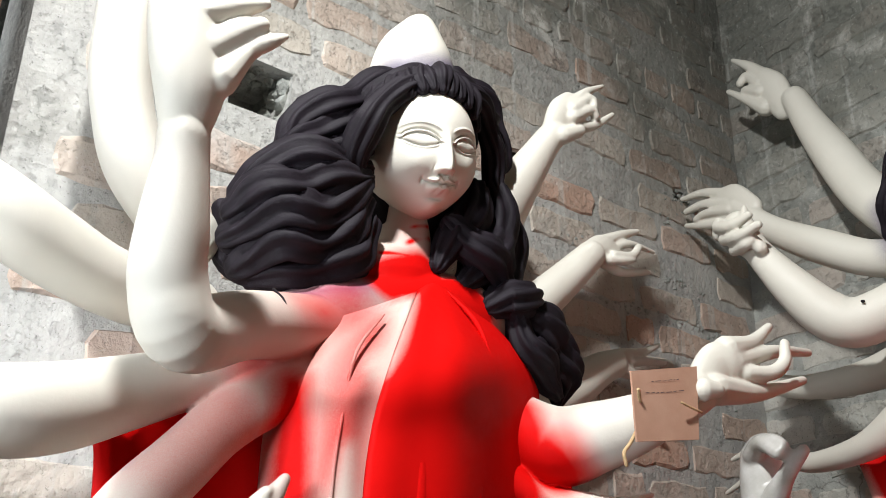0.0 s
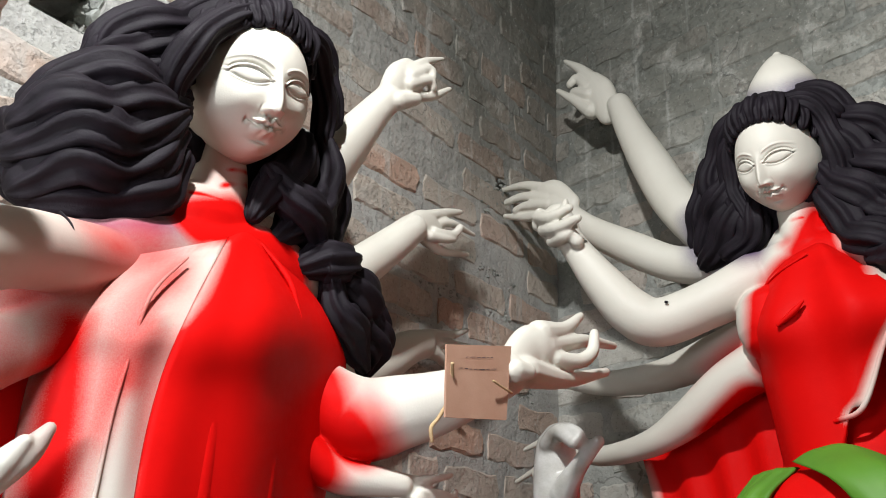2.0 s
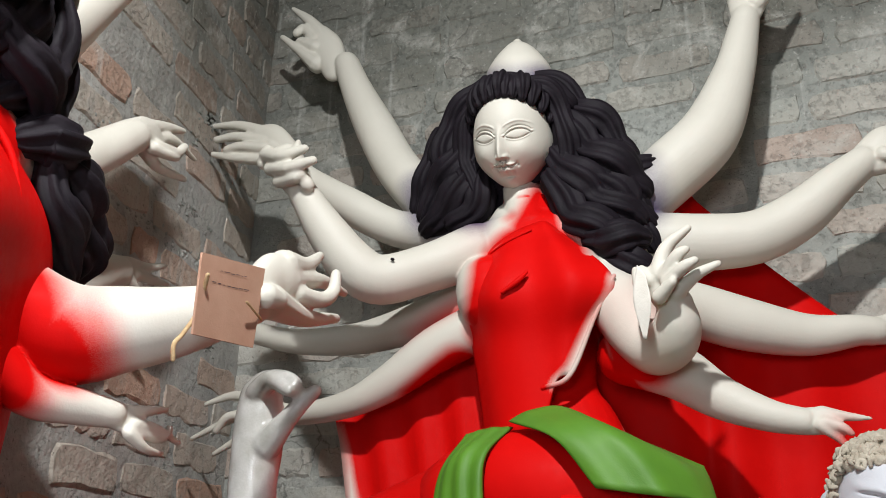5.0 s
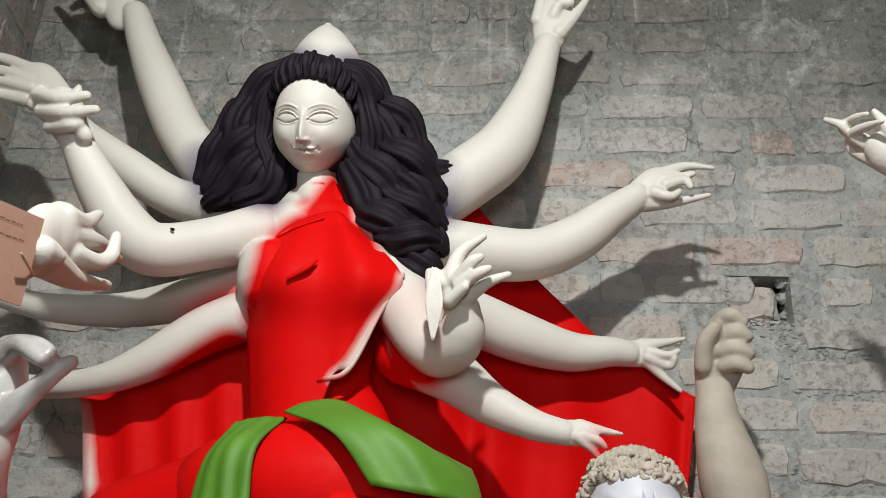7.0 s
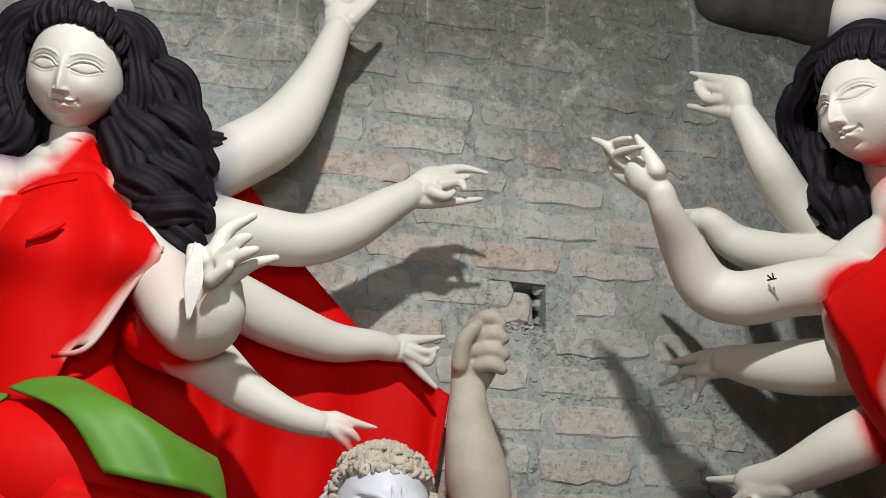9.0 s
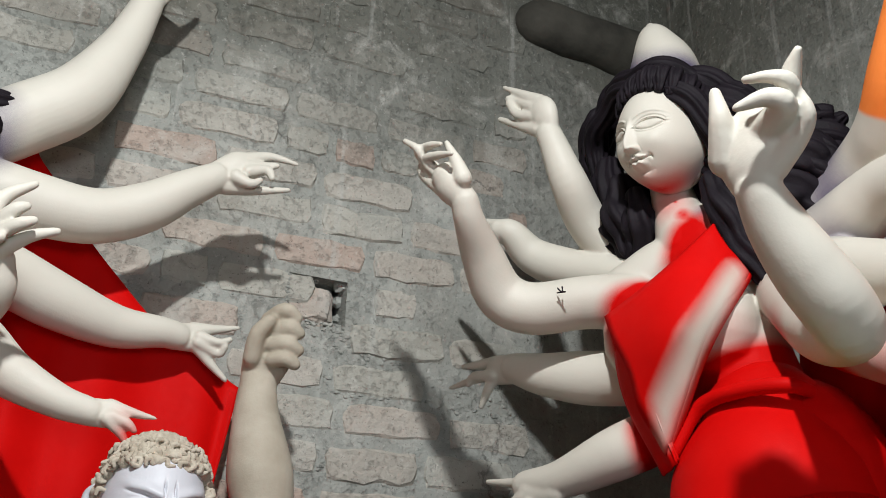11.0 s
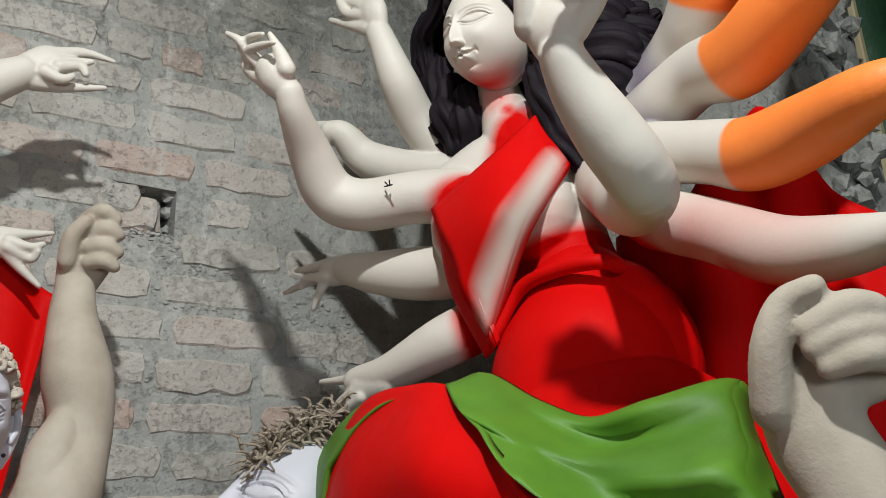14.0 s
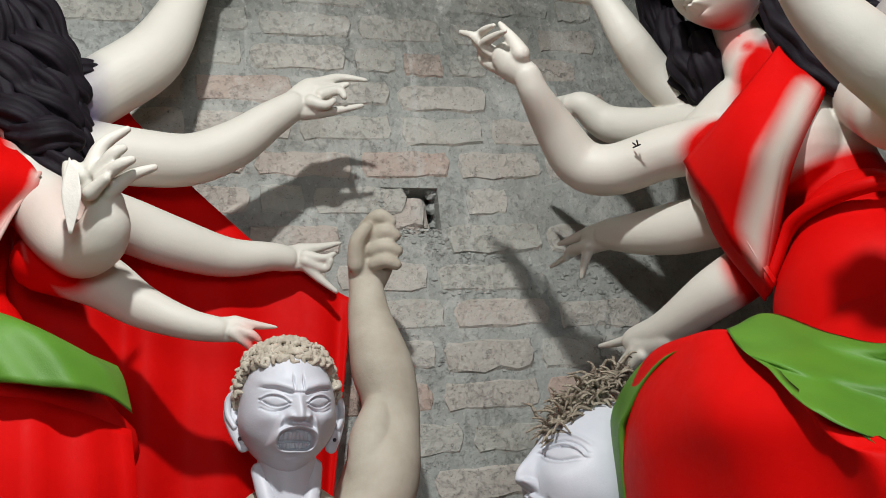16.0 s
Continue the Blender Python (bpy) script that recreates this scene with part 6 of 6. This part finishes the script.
def near_fist():
    sk = bmesh.new()
    limb(sk, [(0.011, 0, 1.483, 0.051), (0.011, 0, 1.423, 0.051), (0.037, 0, 1.362, 0.051), (0.061, 0, 1.284, 0.055), (0.078, 0, 1.182, 0.058)], 0.8)
    limb(sk, [(0.078, 0, 1.182, 0.058), (0.066, 0, 1.044, 0.055)] + [(0.14, 0.0, 0.5, 0.05), (0.14, 0.0, 0.02, 0.06)])
    limb(sk, [(0.006, 0, 1.484, 0.048), (0.035, 0, 1.491, 0.053), (0.064, 0, 1.499, 0.053)], 0.6)
    digits(sk, [(-0.027, 0.03, 1.447, 0.024), (-0.02, 0.05, 1.502, 0.022), (-0.001, 0.06, 1.544, 0.018), (0.029, 0.07, 1.557, 0.014)], [(0.08, 0.04, 1.534, 0.019), (0.054, 0.06, 1.534, 0.019), (0.019, 0.06, 1.517, 0.016)], [(0.085, 0.04, 1.51, 0.019), (0.059, 0.06, 1.51, 0.018), (0.023, 0.06, 1.498, 0.016)], [(0.091, 0.04, 1.485, 0.019), (0.065, 0.06, 1.486, 0.018), (0.032, 0.06, 1.477, 0.014)])
    return statue("clay_sculpture", "dry grey clay arm with a closed fist", sk, bmesh.new(), [], Matrix.Translation((0.609, 0.748, 0)) @ pose(0, 0, 0, 0, 0, 304.6), [CLAY], 0.004, 5)


def clay_stump():
    bm = bmesh.new()
    run = [(-0.111, -0.05, 1.343, 0.075), (-0.112, -0.05, 1.336, 0.094), (-0.118, -0.05, 1.309, 0.093), (-0.126, -0.05, 1.262, 0.077), (-0.138, -0.05, 1.183, 0.066)]
    tube(bm, run + [(run[-1][0], run[-1][1], 0.02, 0.08)], 0, 40, 8, 0.6, caps=False)
    for v in bm.verts:
        n = noise.noise(v.co * 30)
        v.co += Vector((n, noise.noise(v.co * 34 + Vector((5, 1, 2))), 0.8 * noise.noise(v.co * 40))) * 0.008
    me = finish(bm, "clay_stump", [STRAW])
    ob = new("clay_stump", me)
    ob.matrix_world = Matrix.Translation((0.609, 0.748, 0)) @ pose(0, 0, 0, 0, 0, 304.6)
    return tagged(ob, "broken clay neck stump with rough straw edge", "clay piece")


clay_demon()
fallen_head()
wet_hand()
near_fist()
clay_stump()


# ---- small things ----
def card_tag():
    tag = new("cardboard_tag")
    tag.matrix_world = pose(-1.17, 0.72, 0, 0, 0, 100)
    tagged(tag, "brown cardboard tag with faint handwriting tied to an arm", "tag")
    c = [np.array(p[:3]) for p in [(0.201, 0.32, 1.807, 0), (0.33, 0.35, 1.831, 0), (0.318, 0.35, 1.714, 0), (0.204, 0.32, 1.701, 0)]]
    bm = bmesh.new()
    front = [bm.verts.new((p[0], -p[1], p[2])) for p in c]
    back = [bm.verts.new((p[0], -p[1] + 0.003, p[2])) for p in c]
    bm.faces.new(front), bm.faces.new(back[::-1])
    for k in range(4):
        bm.faces.new((front[k], back[k], back[(k + 1) % 4], front[(k + 1) % 4]))
    card = part("card", bm, CARD, tag)
    for row, (a, b) in enumerate(((0.28, 0.72), (0.18, 0.72))):
        bm = bmesh.new()
        s = a
        while s < b:
            w = random.uniform(0.03, 0.09)
            for u0, u1 in ((s, s + w),):
                v0 = 0.17 + 0.16 * row + random.uniform(-0.008, 0.008)
                q = []
                for u, v in ((u0, v0), (u1, v0 - 0.004), (u1, v0 + 0.006), (u0, v0 + 0.009)):
                    p = (c[0] * (1 - u) + c[1] * u) * (1 - v) + (c[3] * (1 - u) + c[2] * u) * v
                    q.append(bm.verts.new((p[0], -p[1] - 0.0012, p[2])))
                bm.faces.new(q)
            s += w + random.uniform(0.015, 0.03)
        part("writing", bm, INK, card)
    bm = bmesh.new()
    tube(bm, [(0.203, 0.33, 1.777, 0.003), (0.229, 0.31, 1.74, 0.003), (0.217, 0.3, 1.706, 0.003), (0.198, 0.3, 1.687, 0.003), (0.201, 0.3, 1.669, 0.003)], 0, 7, 5)
    part("string", bm, STRING, tag, "twisted jute string", True)
    bm = bmesh.new()
    tube(bm, [(0.278, 0.352, 1.765, 0.002), (0.303, 0.353, 1.76, 0.002), (0.329, 0.352, 1.757, 0.002)], 0, 6, 3)
    part("pin", bm, STRING, tag, "thin twig pin", True)


card_tag()


def dry_leaf():
    bm = bmesh.new()
    sheet(bm, [[(0.202, 0.28, 1.952, 0), (0.193, 0.285, 1.889, 0), (0.206, 0.28, 1.82, 0)], [(0.217, 0.29, 1.927, 0), (0.224, 0.295, 1.875, 0), (0.211, 0.28, 1.818, 0)]], 0, thick=0.002)
    ob = new("paper_strip", finish(bm, "paper_strip", [CARD_WHITE], True))
    ob.matrix_world = pose(-0.64, 1.84, 0)
    tagged(ob, "curled white paper strip hanging from the fingers", "paper")


CARD_WHITE = plain("off_white_paper", (0.60, 0.57, 0.50), (0.70, 0.67, 0.60), 0.8)
dry_leaf()


# ---- pieces of the walls and the gap ----
def broken_brick():
    bm = bmesh.new()
    bmesh.ops.create_icosphere(bm, subdivisions=3, radius=1.0)
    for v in bm.verts:
        v.co = Vector([math.copysign(abs(c) ** 0.55, c) for c in v.co])
        v.co += Vector((noise.noise(v.co * 2.1), noise.noise(v.co * 2.4 + Vector((3, 0, 0))), noise.noise(v.co * 2.2 + Vector((0, 7, 0))))) * 0.28
        v.co = Vector((v.co.x * 0.064, v.co.y * 0.045, v.co.z * 0.052))
    ob = part("broken_brick", bm, BRICK, wall_back, "broken brick end left in its pocket")
    ob.location = (1.945, 0.045, 2.098)


broken_brick()


def crumbs(wall, runs, count, name):
    """Loose mortar squeezed from the joints: small lumps, one mesh."""
    bm = bmesh.new()
    for _ in range(count):
        x0, z0, x1, z1, wide = random.choice(runs)
        s = random.random()
        c = Vector((x0 + (x1 - x0) * s, 0.0, z0 + (z1 - z0) * s + random.gauss(0, wide)))
        r = random.uniform(0.002, 0.0065)
        d = bmesh.ops.create_icosphere(bm, subdivisions=1, radius=r)
        for v in d["verts"]:
            v.co = Vector((v.co.x * random.uniform(0.9, 1.9), v.co.y * 0.7, v.co.z)) + Vector([random.uniform(-0.25, 0.25) * r for _ in range(3)]) + c
    ob = part(name, bm, MORTAR, wall)
    return tagged(ob, "squeezed-out mortar lumps along the joints", kind="stuff")


def chipped(wall, holes):
    """Broken brick and mortar round the rims of the pockets."""
    bm = bmesh.new()
    for x0, x1, z0, z1 in holes:
        for _ in range(46):
            s, side = random.random(), random.randrange(4)
            c = [(x0 + (x1 - x0) * s, z0), (x0 + (x1 - x0) * s, z1), (x0, z0 + (z1 - z0) * s), (x1, z0 + (z1 - z0) * s)][side]
            r = random.uniform(0.008, 0.022)
            d = bmesh.ops.create_icosphere(bm, subdivisions=2, radius=r)
            for v in d["verts"]:
                v.co += Vector((c[0], random.uniform(0.018, 0.03), c[1])) + Vector([random.uniform(-0.16, 0.16) * r for _ in range(3)])
            depth = random.uniform(0.0, 0.08)
            for v in d["verts"]:
                v.co.y += depth
    tagged(part("chipped_edge", bm, MORTAR, wall), "chipped masonry round a broken pocket", kind="stuff")


chipped(wall_back, BACK_HOLES)
chipped(wall_side, SIDE_HOLES)
crumbs(wall_back, [(1.90, 1.99, 2.25, 1.93, 0.03), (1.88, 2.045, 2.04, 2.045, 0.006), (1.885, 2.04, 1.885, 2.17, 0.004), (1.95, 1.89, 2.62, 1.885, 0.010), (2.0, 2.03, 2.2, 1.97, 0.03), (2.2, 1.93, 2.7, 1.95, 0.02), (1.9, 1.72, 2.5, 1.70, 0.012), (2.6, 1.86, 2.9, 1.93, 0.03)], 420, "mortar_lumps")
crumbs(wall_side, [(1.5, 2.32, 2.1, 2.30, 0.010), (1.6, 2.20, 2.2, 2.19, 0.012), (1.2, 2.0, 2.2, 2.0, 0.012), (1.9, 2.5, 2.1, 2.62, 0.03), (0.3, 2.04, 1.0, 2.03, 0.015)], 320, "mortar_lumps")


def log_end():
    bm = bmesh.new()
    tube(bm, [(0.92, 0, 3.13, 0.075), (1.2, 0, 3.125, 0.082), (1.445, 0, 3.12, 0.08)], 0, 20, 6)
    for v in bm.verts:
        v.co += Vector((0, noise.noise(v.co * 9), noise.noise(v.co * 8 + Vector((4, 4, 4))))) * 0.012
    ob = new("timber_log", finish(bm, "timber_log", [WOOD_GREY], True))
    ob.matrix_world = pose(0, 2.145, 0)
    tagged(ob, "weathered grey timber log bedded in the back wall", "log")


WOOD_GREY = plain("weathered_wood", (0.035, 0.033, 0.026), (0.08, 0.075, 0.06), 0.9, 10, 140, 0.008)
log_end()


def plank(name, label, place, size, material, turn=0.0, lean=0.0):
    bm = bmesh.new()
    w, d, h = size
    box(bm, (-w / 2, -d / 2, 0), (w / 2, d / 2, h), 0.004)
    for v in bm.verts:
        v.co.x += 0.004 * math.sin(v.co.z * 5)
    ob = new(name, finish(bm, name, [material], False))
    ob.matrix_world = Matrix.Translation(place) @ pose(0, 0, 0, 0, lean, turn)
    return tagged(ob, label, "plank")


plank("door_post", "dark reddish old timber door post by the brick wall end", (-1.262, -0.02, 0), (0.10, 0.10, 3.6), WOOD, 10)
# beyond the gap in the right-hand wall
plank("plank", "pale upright timber plank behind the wall gap", (1.85, 1.265, 0), (0.022, 0.07, 3.4), BAMBOO)
plank("plank", "pale upright timber plank behind the wall gap", (1.90, 1.335, 0), (0.018, 0.012, 3.3), BAMBOO)


def hanging_sheet():
    bm = bmesh.new()
    sheet(bm, [[(x, 0.03 * math.sin(x * 9), 3.7), (x, 0.03 * math.sin(x * 9 + 1), 2.6), (x, 0.02, 0.0)] for x in (-0.9, -0.6, -0.3, 0.0, 0.3, 0.6)], 0, 8, 0.03, 6, 0.004)
    ob = new("hanging_sheet", finish(bm, "hanging_sheet", [SHEET], True))
    ob.matrix_world = Matrix.Translation((2.1, 1.1, 0)) @ pose(0, 0, 0, 0, 0, -90)
    tagged(ob, "dark green plastic sheet hung behind the wall gap", "tarpaulin")


hanging_sheet()


def pipe_cap():
    bm = bmesh.new()
    tube(bm, [(0, 0, 0, 0.030), (0, 0, 0.085, 0.030), (0, 0, 0.088, 0.034), (0, 0, 0.105, 0.034)], 0, 24, 3, caps=False)
    tube(bm, [(0, 0, -2.30, 0.026), (0, 0, 0.01, 0.026)], 0, 20, 3, caps=False)
    ob = new("pipe", finish(bm, "pipe", [PIPE], True))
    ob.matrix_world = pose(1.72, 1.235, 2.305)
    tagged(ob, "upright grey plastic pipe with a socket end", "pipe")


pipe_cap()

# ragged rubble edge of the right-hand wall
def rubble():
    bm = bmesh.new()
    for _ in range(260):
        r = random.uniform(0.010, 0.035)
        d = bmesh.ops.create_icosphere(bm, subdivisions=1, radius=r)
        c = Vector((random.uniform(0.965, 1.02), random.uniform(-0.012, 0.2), random.uniform(1.4, 3.6)))
        for v in d["verts"]:
            v.co += c + Vector([random.uniform(-0.35, 0.35) * r for _ in range(3)])
    ob = part("rubble_edge", bm, MORTAR, wall_right)
    tagged(ob, "ragged broken masonry along the wall end", kind="stuff")


rubble()

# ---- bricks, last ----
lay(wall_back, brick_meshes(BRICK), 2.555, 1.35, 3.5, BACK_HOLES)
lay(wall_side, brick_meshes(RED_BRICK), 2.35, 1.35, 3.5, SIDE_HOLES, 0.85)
for ob in [o for o in wall_side.children if o.name.startswith("brick") and o.location.x < 0.26]:
    bpy.data.objects.remove(ob)
